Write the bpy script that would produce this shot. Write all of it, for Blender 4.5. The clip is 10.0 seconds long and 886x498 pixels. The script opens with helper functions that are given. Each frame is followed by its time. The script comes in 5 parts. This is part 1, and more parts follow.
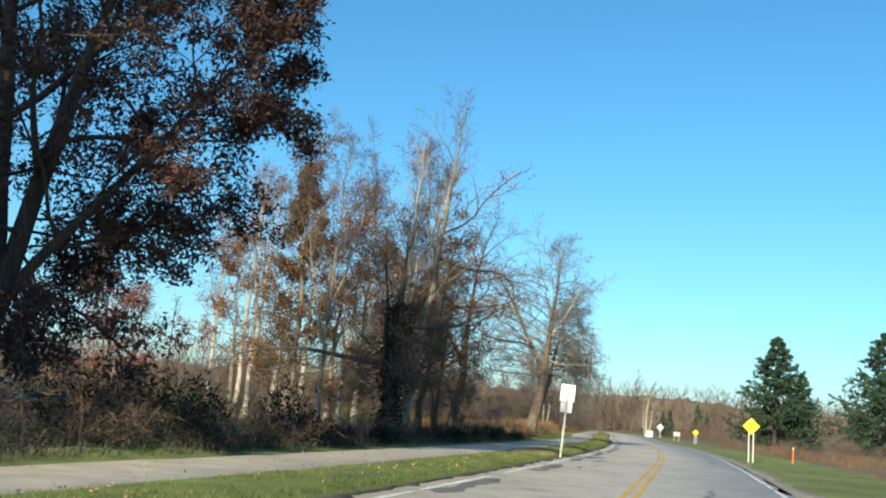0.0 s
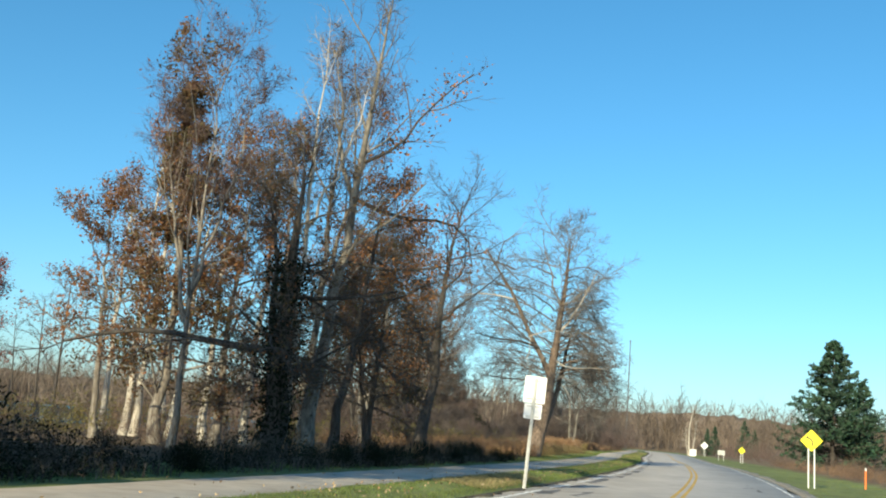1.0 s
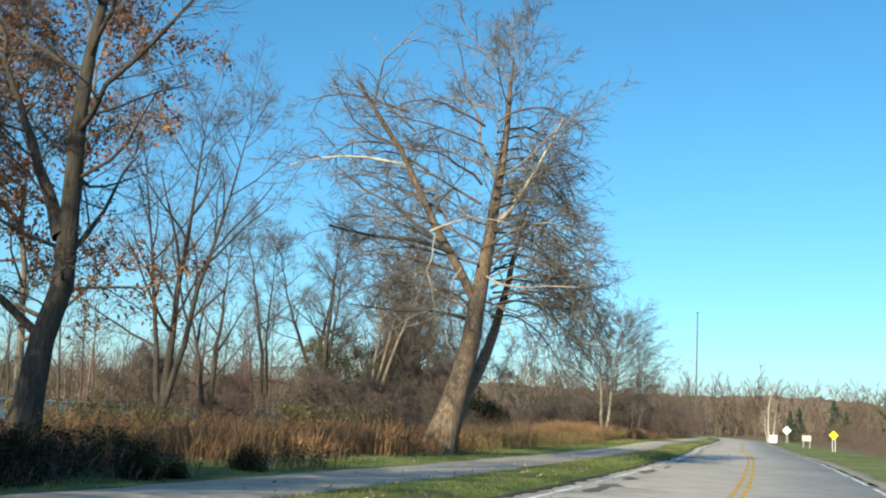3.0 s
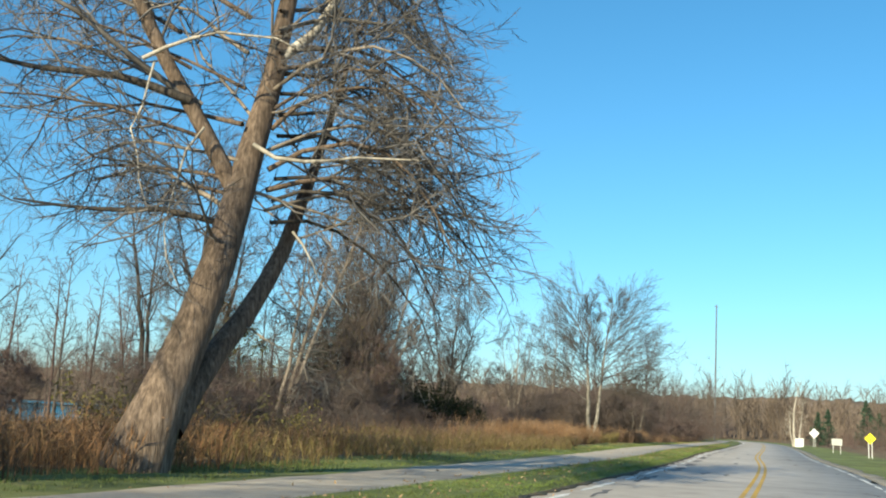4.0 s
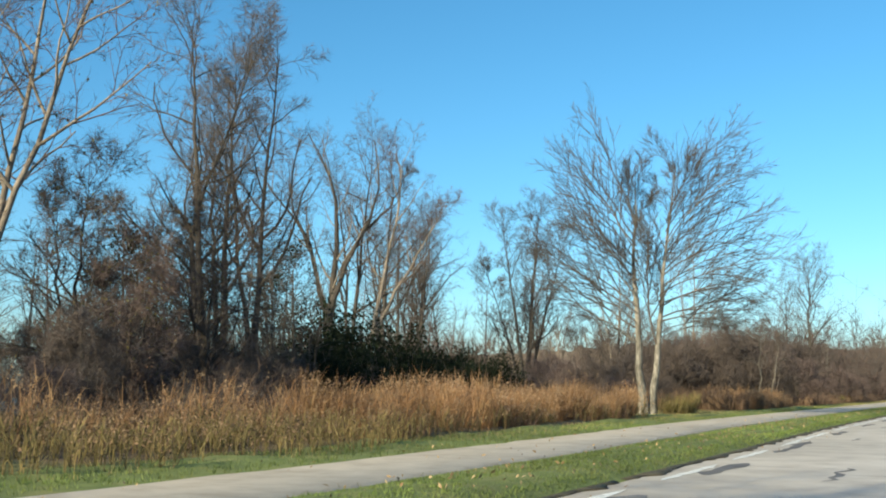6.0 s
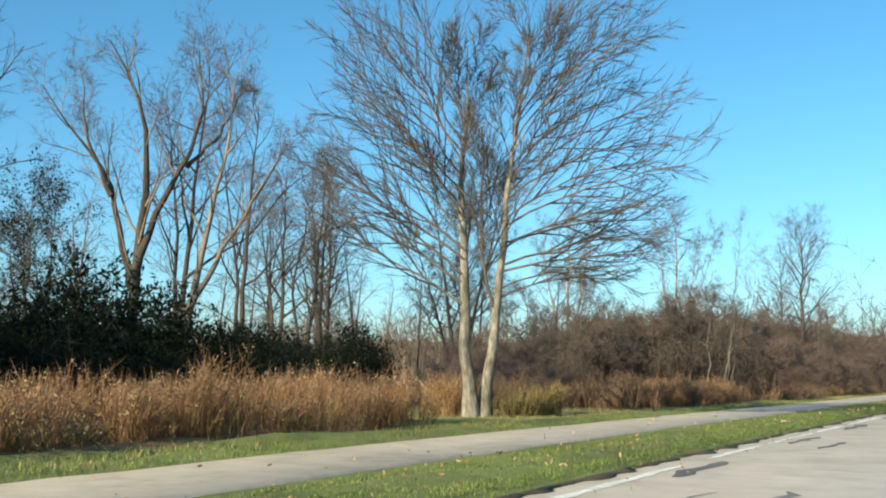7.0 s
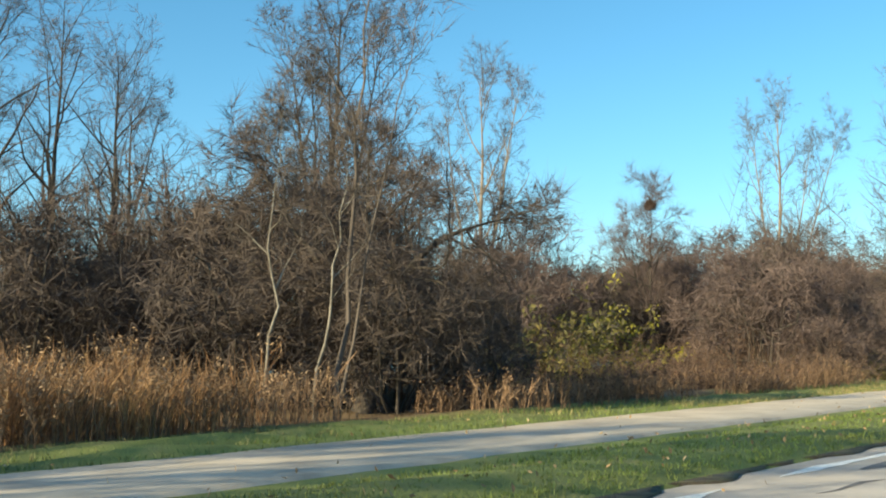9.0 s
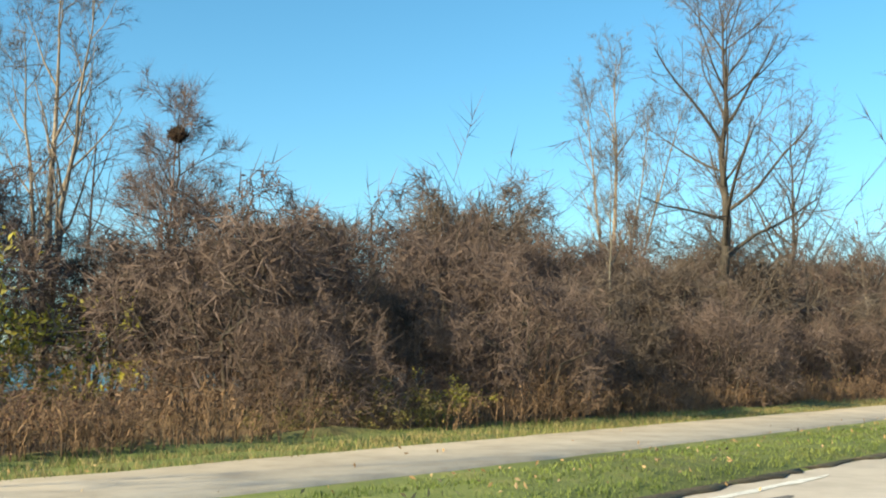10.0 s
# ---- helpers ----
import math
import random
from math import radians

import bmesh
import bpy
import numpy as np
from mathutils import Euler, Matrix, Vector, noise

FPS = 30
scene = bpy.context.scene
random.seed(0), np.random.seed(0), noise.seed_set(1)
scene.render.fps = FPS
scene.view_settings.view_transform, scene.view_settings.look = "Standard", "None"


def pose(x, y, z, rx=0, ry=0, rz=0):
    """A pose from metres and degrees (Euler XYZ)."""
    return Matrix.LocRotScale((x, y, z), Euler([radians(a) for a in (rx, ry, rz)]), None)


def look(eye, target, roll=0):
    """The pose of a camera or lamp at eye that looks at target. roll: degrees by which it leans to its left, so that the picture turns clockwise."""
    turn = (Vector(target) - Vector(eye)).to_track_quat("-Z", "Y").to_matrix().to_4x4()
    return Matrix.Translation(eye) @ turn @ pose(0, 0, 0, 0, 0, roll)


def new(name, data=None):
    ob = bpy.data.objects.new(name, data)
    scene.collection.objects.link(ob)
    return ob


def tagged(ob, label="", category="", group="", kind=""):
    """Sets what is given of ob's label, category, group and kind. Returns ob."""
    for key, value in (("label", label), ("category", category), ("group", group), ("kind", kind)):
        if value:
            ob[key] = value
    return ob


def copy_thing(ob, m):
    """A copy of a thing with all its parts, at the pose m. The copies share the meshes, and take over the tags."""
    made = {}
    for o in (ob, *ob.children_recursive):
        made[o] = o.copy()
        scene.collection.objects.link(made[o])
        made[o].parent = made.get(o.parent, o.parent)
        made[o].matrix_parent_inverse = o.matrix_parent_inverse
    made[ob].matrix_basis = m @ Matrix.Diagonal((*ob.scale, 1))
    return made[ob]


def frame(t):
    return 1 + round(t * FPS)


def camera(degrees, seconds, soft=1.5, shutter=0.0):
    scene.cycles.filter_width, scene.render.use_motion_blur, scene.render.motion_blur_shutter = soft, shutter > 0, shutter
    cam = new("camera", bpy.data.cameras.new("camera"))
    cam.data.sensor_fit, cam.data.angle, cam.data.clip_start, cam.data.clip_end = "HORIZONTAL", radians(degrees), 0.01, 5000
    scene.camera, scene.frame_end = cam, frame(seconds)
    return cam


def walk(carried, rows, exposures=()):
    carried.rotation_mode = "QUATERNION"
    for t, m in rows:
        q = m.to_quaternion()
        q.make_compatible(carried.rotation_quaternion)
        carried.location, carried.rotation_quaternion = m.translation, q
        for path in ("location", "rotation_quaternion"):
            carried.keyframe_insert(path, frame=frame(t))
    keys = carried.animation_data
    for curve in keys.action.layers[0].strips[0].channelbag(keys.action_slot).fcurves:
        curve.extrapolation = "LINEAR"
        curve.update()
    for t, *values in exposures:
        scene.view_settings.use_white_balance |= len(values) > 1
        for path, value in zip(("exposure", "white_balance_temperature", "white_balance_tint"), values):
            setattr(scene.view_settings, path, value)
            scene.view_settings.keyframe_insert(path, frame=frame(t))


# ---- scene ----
cam = camera(44.04, 10.0, soft=2.0)
PATH = [
    (0, pose(0.000, 0.000, 1.411, 98.567, -4.776, 8.342)),
    (0.5, pose(0.838, 8.154, 1.400, 98.976, -4.740, 8.925)),
    (1, pose(1.592, 16.469, 1.396, 99.447, -4.268, 10.649)),
    (1.5, pose(2.237, 24.927, 1.398, 99.452, -4.522, 11.559)),
    (2, pose(2.801, 33.578, 1.403, 99.180, -3.603, 12.966)),
    (2.2, pose(3.030, 37.119, 1.406, 99.105, -3.668, 13.656)),
    (3.3, pose(4.151, 57.449, 1.437, 98.678, -3.170, 15.047)),
    (3.5, pose(4.328, 61.275, 1.435, 98.750, -3.901, 15.345)),
    (4, pose(4.764, 70.988, 1.419, 98.864, -3.094, 16.086)),
    (4.5, pose(5.230, 80.868, 1.399, 99.117, -3.888, 18.392)),
    (5, pose(5.547, 90.805, 1.383, 98.943, -3.424, 20.349)),
    (5.2, pose(5.621, 94.812, 1.379, 98.795, -3.194, 21.253)),
    (6.3, pose(5.773, 117.257, 1.387, 96.904, -0.003, 27.415)),
    (6.5, pose(5.766, 121.403, 1.385, 96.823, -0.313, 27.442)),
    (7, pose(5.711, 131.867, 1.380, 96.662, -0.393, 27.706)),
    (7.2, pose(5.705, 136.110, 1.381, 96.560, 0.350, 28.120)),
    (7.3, pose(5.705, 138.240, 1.382, 96.500, 1.000, 29.500)),
    (7.5, pose(5.712, 142.510, 1.383, 96.431, 2.850, 35.068)),
    (7.7, pose(5.745, 146.810, 1.385, 96.450, 2.000, 37.380)),
    (8, pose(5.812, 153.269, 1.387, 96.521, 0.800, 38.968)),
    (8.5, pose(6.002, 164.116, 1.393, 95.443, 0.007, 40.520)),
    (9, pose(6.059, 175.047, 1.403, 95.131, 0.354, 40.574)),
    (9.5, pose(6.158, 186.064, 1.407, 95.470, -0.462, 40.178)),
    (10, pose(6.407, 197.189, 1.409, 95.827, -0.195, 39.707)),
]
walk(cam, PATH, [(0, 0.40, 5850, -5), (5, 0.44, 5850, -5), (7.5, 0.57, 6150, -5), (8.5, 0.68, 6350, -6), (9, 0.78, 6450, -6), (9.5, 0.85, 6600, -6), (10, 0.87, 6600, -6)])

# ---- daylight: low sun from behind, slightly to the left ----
SUN_EL = radians(24.0)
SUN_AZ = Vector((-0.235, -0.97, 0)).normalized()
world = bpy.data.worlds.new("sky")
scene.world = world
world.use_nodes = True
wn, wl = world.node_tree.nodes, world.node_tree.links
sky = wn.new("ShaderNodeTexSky")
sky.sky_type = "NISHITA"
sky.sun_disc = False
sky.sun_elevation = SUN_EL
sky.sun_rotation = math.atan2(SUN_AZ.x, SUN_AZ.y)
sky.air_density, sky.dust_density, sky.ozone_density = 0.9, 1.0, 4.0
tone = wn.new("ShaderNodeHueSaturation")
tone.inputs["Saturation"].default_value = 1.12
tone.inputs["Hue"].default_value = 0.489
wl.new(sky.outputs[0], tone.inputs["Color"])
wl.new(tone.outputs[0], wn["Background"].inputs[0])
wn["Background"].inputs[1].default_value = 0.132
sun = new("sun", bpy.data.lights.new("sun", "SUN"))
sun.data.energy, sun.data.angle, sun.data.color = 6.1, radians(0.5), (1.0, 0.77, 0.50)
sun.matrix_world = look((0, 0, 60), Vector((0, 0, 60)) - Vector((SUN_AZ.x * math.cos(SUN_EL), SUN_AZ.y * math.cos(SUN_EL), math.sin(SUN_EL))))


# ---- materials ----
def mat(name, stops, scale=8.0, rough=0.9, bump=0.0, bump_scale=40.0, stretch=(1, 1, 1), big=0.35, spread=0.0, coords="Object", metal=0.0, thin=0.0):
    """Noise-driven colour between stops, a second, larger variation, and a fine bump. spread varies it from piece to piece, thin lets light through."""
    m = bpy.data.materials.new(name)
    m.use_nodes = True
    n, l = m.node_tree.nodes, m.node_tree.links
    bsdf = n["Principled BSDF"]
    tc = n.new("ShaderNodeTexCoord")
    mp = n.new("ShaderNodeMapping")
    mp.inputs["Scale"].default_value = stretch
    l.new(tc.outputs[coords], mp.inputs[0])
    ns = n.new("ShaderNodeTexNoise")
    ns.inputs["Scale"].default_value, ns.inputs["Detail"].default_value, ns.inputs["Roughness"].default_value = scale, 6, 0.65
    l.new(mp.outputs[0], ns.inputs["Vector"])
    ramp = n.new("ShaderNodeValToRGB")
    el = ramp.color_ramp.elements
    while len(el) < len(stops):
        el.new(0.5)
    for i, c in enumerate(stops):
        el[i].position = 0.3 + 0.4 * i / max(1, len(stops) - 1)
        el[i].color = (*c, 1)
    l.new(ns.outputs[0], ramp.inputs[0])
    n2 = n.new("ShaderNodeTexNoise")
    n2.inputs["Scale"].default_value, n2.inputs["Detail"].default_value = scale * 0.13, 3
    l.new(mp.outputs[0], n2.inputs["Vector"])
    mr = n.new("ShaderNodeMapRange")
    mr.inputs[1].default_value, mr.inputs[2].default_value = 0.3, 0.7
    mr.inputs[3].default_value, mr.inputs[4].default_value = 1 - big, 1 + big
    l.new(n2.outputs[0], mr.inputs[0])
    hs = n.new("ShaderNodeHueSaturation")
    l.new(ramp.outputs[0], hs.inputs["Color"])
    value = mr.outputs[0]
    if spread:
        oi = n.new("ShaderNodeNewGeometry")
        m3 = n.new("ShaderNodeMapRange")
        m3.inputs[3].default_value, m3.inputs[4].default_value = 1 - spread, 1 + spread
        l.new(oi.outputs["Random Per Island"], m3.inputs[0])
        mu = n.new("ShaderNodeMath")
        mu.operation = "MULTIPLY"
        l.new(value, mu.inputs[0])
        l.new(m3.outputs[0], mu.inputs[1])
        value = mu.outputs[0]
    l.new(value, hs.inputs["Value"])
    l.new(hs.outputs[0], bsdf.inputs["Base Color"])
    bsdf.inputs["Roughness"].default_value, bsdf.inputs["Metallic"].default_value = rough, metal
    if bump:
        nb = n.new("ShaderNodeTexNoise")
        nb.inputs["Scale"].default_value, nb.inputs["Detail"].default_value = bump_scale, 5
        l.new(mp.outputs[0], nb.inputs["Vector"])
        bp = n.new("ShaderNodeBump")
        bp.inputs["Strength"].default_value, bp.inputs["Distance"].default_value = bump, 0.03
        l.new(nb.outputs[0], bp.inputs["Height"])
        l.new(bp.outputs[0], bsdf.inputs["Normal"])
    if thin:
        tr = n.new("ShaderNodeBsdfTranslucent")
        l.new(hs.outputs[0], tr.inputs[0])
        mx = n.new("ShaderNodeMixShader")
        mx.inputs[0].default_value = thin
        l.new(bsdf.outputs[0], mx.inputs[1])
        l.new(tr.outputs[0], mx.inputs[2])
        l.new(mx.outputs[0], n["Material Output"].inputs[0])
    return m


BARK = (2.0, 2.0, 0.35)
M_bark = mat("grey_bark", [(0.10, 0.085, 0.07), (0.21, 0.185, 0.155), (0.33, 0.295, 0.25)], 7, 0.95, 0.8, 22, BARK)
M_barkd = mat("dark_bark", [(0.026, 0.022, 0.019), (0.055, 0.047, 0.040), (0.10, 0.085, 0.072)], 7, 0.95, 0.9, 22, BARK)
M_barkp = mat("pale_bark", [(0.24, 0.21, 0.17), (0.42, 0.38, 0.32), (0.60, 0.56, 0.49)], 5, 0.85, 0.5, 16, BARK)
M_barkm = mat("maple_bark", [(0.075, 0.068, 0.055), (0.19, 0.172, 0.146), (0.33, 0.305, 0.265)], 4, 0.9, 1.0, 14, (2.0, 2.0, 0.7), big=0.55)
M_barks = mat("sycamore_bark", [(0.045, 0.032, 0.024), (0.13, 0.095, 0.07), (0.25, 0.19, 0.145)], 9, 0.95, 1.0, 26, (2.0, 2.0, 0.3), big=0.4)
M_limb = mat("tan_limbs", [(0.12, 0.098, 0.078), (0.22, 0.185, 0.15), (0.31, 0.265, 0.215)], 6, 0.9, 0.5, 18, BARK)
M_brush = mat("brown_brush", [(0.11, 0.072, 0.052), (0.20, 0.135, 0.095)], 1.0, 0.92, spread=0.4)
M_thorn = mat("thicket_twigs", [(0.070, 0.055, 0.049), (0.135, 0.107, 0.094)], 1.2, 0.92, spread=0.45)
M_thornr = mat("reddish_thicket_twigs", [(0.090, 0.064, 0.059), (0.158, 0.117, 0.106)], 1.2, 0.92, spread=0.45)
M_twig = mat("grey_twigs", [(0.072, 0.058, 0.051), (0.135, 0.113, 0.098)], 3, 0.9, spread=0.35)
M_twigs = mat("sycamore_twigs", [(0.075, 0.068, 0.064), (0.215, 0.198, 0.183)], 3, 0.9, spread=0.4)
M_twigr = mat("reddish_twigs", [(0.082, 0.054, 0.046), (0.145, 0.098, 0.082)], 3, 0.9, spread=0.4)
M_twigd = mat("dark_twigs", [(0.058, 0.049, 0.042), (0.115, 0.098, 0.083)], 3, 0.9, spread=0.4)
M_twigp = mat("pale_twigs", [(0.22, 0.19, 0.155), (0.38, 0.34, 0.28)], 3, 0.9, spread=0.35)
M_leafo = mat("russet_leaves", [(0.17, 0.065, 0.022), (0.26, 0.115, 0.04), (0.30, 0.17, 0.06)], 1.2, 0.7, spread=0.5, thin=0.25)
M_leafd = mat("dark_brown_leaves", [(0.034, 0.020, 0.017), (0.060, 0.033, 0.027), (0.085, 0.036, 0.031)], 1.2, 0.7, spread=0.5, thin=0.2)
M_leafb = mat("brown_leaves", [(0.075, 0.045, 0.03), (0.13, 0.072, 0.045), (0.17, 0.085, 0.05)], 1.2, 0.7, spread=0.5, thin=0.25)
M_leafr = mat("red_leaves", [(0.20, 0.045, 0.03), (0.30, 0.085, 0.05)], 1.2, 0.7, spread=0.45, thin=0.25)
M_leafg = mat("olive_leaves", [(0.07, 0.075, 0.022), (0.14, 0.125, 0.035), (0.19, 0.13, 0.045)], 1.0, 0.7, spread=0.45, thin=0.25)
M_leafm = mat("mixed_autumn_leaves", [(0.05, 0.052, 0.018), (0.10, 0.08, 0.026), (0.17, 0.07, 0.028), (0.08, 0.042, 0.024)], 0.9, 0.7, spread=0.5, thin=0.2)
M_leafy = mat("yellow_green_leaves", [(0.22, 0.21, 0.03), (0.34, 0.31, 0.045)], 1.0, 0.65, spread=0.4, thin=0.3)
# evergreen leaves made near black, so the colour itself holds deep shade
M_leafe_shade = mat("shade_black_evergreen_leaves", [(0.010, 0.015, 0.010), (0.022, 0.030, 0.016)], 1.0, 0.95, spread=0.4)
M_leafe_shade.node_tree.nodes["Principled BSDF"].inputs["Specular IOR Level"].default_value = 0.08
M_needle = mat("pine_needles", [(0.018, 0.045, 0.024), (0.04, 0.085, 0.042)], 1.0, 0.6, spread=0.4)
M_reed = mat("dry_reeds", [(0.19, 0.10, 0.05), (0.29, 0.165, 0.08), (0.38, 0.25, 0.12)], 0.9, 0.85, spread=0.4, thin=0.2)
M_plume = mat("reed_plumes", [(0.26, 0.17, 0.10), (0.40, 0.29, 0.19)], 1.0, 0.95, spread=0.3, thin=0.25)
M_weed = mat("dead_weeds", [(0.13, 0.082, 0.052), (0.24, 0.155, 0.095)], 0.5, 0.9, spread=0.45, thin=0.1)
M_blade = mat("grass_blades", [(0.085, 0.125, 0.026), (0.14, 0.185, 0.042), (0.19, 0.205, 0.06)], 0.5, 0.7, spread=0.45, thin=0.25)
M_blady = mat("straw_grass", [(0.24, 0.21, 0.09), (0.36, 0.30, 0.14)], 0.5, 0.8, spread=0.4, thin=0.25)
M_clump = mat("weed_clump", [(0.10, 0.08, 0.034), (0.18, 0.145, 0.055), (0.19, 0.115, 0.055)], 1.5, 0.8, spread=0.45, thin=0.2)
M_litter = mat("fallen_leaves", [(0.15, 0.085, 0.045), (0.26, 0.18, 0.095), (0.38, 0.31, 0.20)], 2.0, 0.85, spread=0.5)
M_path = mat("path_asphalt", [(0.33, 0.282, 0.228), (0.42, 0.368, 0.303), (0.49, 0.432, 0.36)], 1.6, 0.92, 0.3, 120, big=0.12)
M_white = mat("white_road_paint", [(0.42, 0.41, 0.39), (0.70, 0.69, 0.66), (0.78, 0.77, 0.74)], 5, 0.7, 0.2, 90, big=0.2)
M_yellow = mat("yellow_road_paint", [(0.40, 0.25, 0.04), (0.60, 0.38, 0.05)], 4, 0.7, 0.2, 90, big=0.2)
M_tar = mat("tar_patch", [(0.11, 0.102, 0.10), (0.18, 0.168, 0.163)], 3, 0.75, 0.4, 80)
M_gravel = mat("gravel_edge", [(0.20, 0.17, 0.13), (0.36, 0.33, 0.28)], 14, 0.95, 0.8, 60)
M_sod = mat("broken_sod", [(0.03, 0.025, 0.018), (0.09, 0.07, 0.045), (0.12, 0.12, 0.05)], 6, 0.95, 0.9, 40)
M_alu = mat("sign_back", [(0.72, 0.72, 0.72), (0.80, 0.80, 0.80)], 2, 0.55, big=0.05)
M_steel = mat("galvanised_steel", [(0.34, 0.34, 0.33), (0.50, 0.50, 0.48)], 9, 0.5, 0.1, 50, metal=0.3, big=0.15)
M_sygn = mat("yellow_sign", [(0.83, 0.74, 0.01), (0.88, 0.80, 0.02)], 2, 0.5, big=0.06)
M_mast = mat("weathered_mast", [(0.09, 0.09, 0.095), (0.15, 0.15, 0.155)], 2, 0.7, big=0.15)
M_black = mat("black_sign_ink", [(0.02, 0.02, 0.02), (0.03, 0.03, 0.03)], 3, 0.5)
M_orange = mat("orange_plastic", [(0.75, 0.17, 0.03), (0.82, 0.22, 0.04)], 3, 0.5, big=0.1)
M_paint = mat("white_paint", [(0.68, 0.68, 0.67), (0.80, 0.80, 0.79)], 3, 0.6, big=0.1)
M_nest = mat("nest_sticks", [(0.035, 0.022, 0.016), (0.075, 0.045, 0.03)], 5, 0.95, spread=0.3)

M_road = mat("road_asphalt", [(0.31, 0.285, 0.265), (0.40, 0.37, 0.345), (0.46, 0.43, 0.40)], 0.9, 0.88, 0.3, 130, big=0.14)


def ground_material():
    m = mat("grass_and_field", [(0.08, 0.105, 0.025), (0.135, 0.165, 0.040), (0.20, 0.195, 0.065)], 1.3, 0.95, 0.9, 30)
    n, l = m.node_tree.nodes, m.node_tree.links
    field = n.new("ShaderNodeTexNoise")
    field.inputs["Scale"].default_value, field.inputs["Detail"].default_value = 0.9, 7
    ramp = n.new("ShaderNodeValToRGB")
    ramp.color_ramp.elements[0].position, ramp.color_ramp.elements[0].color = 0.3, (0.085, 0.055, 0.03, 1)
    ramp.color_ramp.elements[1].position, ramp.color_ramp.elements[1].color = 0.7, (0.21, 0.145, 0.075, 1)
    tc = n.new("ShaderNodeTexCoord")
    l.new(tc.outputs["Object"], field.inputs["Vector"])
    l.new(field.outputs[0], ramp.inputs[0])
    at = n.new("ShaderNodeAttribute")
    at.attribute_name = "mown"
    wob = n.new("ShaderNodeMath")
    wob.operation = "MULTIPLY_ADD"
    l.new(field.outputs[0], wob.inputs[0])
    wob.inputs[1].default_value = 0.9
    l.new(at.outputs["Fac"], wob.inputs[2])
    st = n.new("ShaderNodeMapRange")
    st.inputs[1].default_value, st.inputs[2].default_value = 0.75, 1.15
    l.new(wob.outputs[0], st.inputs[0])
    mx = n.new("ShaderNodeMix")
    mx.data_type = "RGBA"
    l.new(st.outputs[0], mx.inputs["Factor"])
    l.new(ramp.outputs[0], mx.inputs["A"])
    l.new(n["Hue/Saturation/Value"].outputs[0], mx.inputs["B"])
    l.new(mx.outputs["Result"], n["Principled BSDF"].inputs["Base Color"])
    return m


M_ground = ground_material()


def water_material():
    m = bpy.data.materials.new("lake_water")
    m.use_nodes = True
    b = m.node_tree.nodes["Principled BSDF"]
    b.inputs["Base Color"].default_value = (0.02, 0.10, 0.125, 1)
    b.inputs["Roughness"].default_value = 0.25
    b.inputs["Specular IOR Level"].default_value = 0.3
    ns = m.node_tree.nodes.new("ShaderNodeTexNoise")
    ns.inputs["Scale"].default_value, ns.inputs["Detail"].default_value = 1.6, 4
    tc = m.node_tree.nodes.new("ShaderNodeTexCoord")
    m.node_tree.links.new(tc.outputs["Object"], ns.inputs["Vector"])
    bp = m.node_tree.nodes.new("ShaderNodeBump")
    bp.inputs["Strength"].default_value, bp.inputs["Distance"].default_value = 1.0, 0.7
    m.node_tree.links.new(ns.outputs[0], bp.inputs["Height"])
    m.node_tree.links.new(bp.outputs[0], b.inputs["Normal"])
    return m


M_water = water_material()
M_farwood = mat("distant_woods", [(0.085, 0.064, 0.050), (0.14, 0.108, 0.084), (0.19, 0.15, 0.115)], 0.25, 0.95, spread=0.35)


# ---- mesh helpers ----
def part(name, data, material, parent=None, label=""):
    """Links a mesh, or a bmesh, as one object, under a thing where one is given."""
    if isinstance(data, bmesh.types.BMesh):
        me = bpy.data.meshes.new(name)
        data.to_mesh(me)
        data.free()
        data = me
    if not data.materials:
        data.materials.append(material)
    ob = new(name, data)
    if parent is not None:
        ob.parent = parent
    if label:
        ob["label"] = label
    return ob


def mesh_from(name, verts, faces, smooth=False):
    """A mesh from an array of corners and an array of faces with the same number of corners each."""
    me = bpy.data.meshes.new(name)
    verts, faces = np.asarray(verts, np.float32), np.asarray(faces, np.int32)
    k = faces.shape[1]
    me.vertices.add(len(verts))
    me.vertices.foreach_set("co", verts.ravel())
    me.loops.add(faces.size)
    me.loops.foreach_set("vertex_index", faces.ravel())
    me.polygons.add(len(faces))
    me.polygons.foreach_set("loop_start", np.arange(0, faces.size, k, dtype=np.int32))
    if smooth:
        me.polygons.foreach_set("use_smooth", np.ones(len(faces), bool))
    me.update(calc_edges=True)
    return me


def unit(v):
    return v / np.maximum(np.linalg.norm(v, axis=-1, keepdims=True), 1e-9)


def tubes(groups, name):
    """One mesh from groups of branches: points (count, n, 3), radii (count, n), sides."""
    V, Q, at = [], [], 0
    for pts, rad, k in groups:
        if len(pts) == 0:
            continue
        c, n, _ = pts.shape
        tan = unit(np.gradient(pts, axis=1))
        ref = np.where(np.abs(tan[:, :1, 2:]) > 0.9, np.array([1.0, 0, 0]), np.array([0, 0, 1.0]))
        u = unit(np.cross(tan, ref))
        w = np.cross(tan, u)
        a = np.arange(k) * 2 * np.pi / k
        ring = pts[:, :, None] + rad[:, :, None, None] * (np.cos(a)[None, None, :, None] * u[:, :, None] + np.sin(a)[None, None, :, None] * w[:, :, None])
        V.append(ring.reshape(-1, 3))
        i = np.arange(c)[:, None, None] * n * k + np.arange(n - 1)[None, :, None] * k + np.arange(k)[None, None, :]
        j = np.arange(c)[:, None, None] * n * k + np.arange(n - 1)[None, :, None] * k + (np.arange(k) + 1)[None, None, :] % k
        Q.append(np.stack([i, j, j + k, i + k], -1).reshape(-1, 4) + at)
        at += c * n * k
    return mesh_from(name, np.concatenate(V), np.concatenate(Q), True)


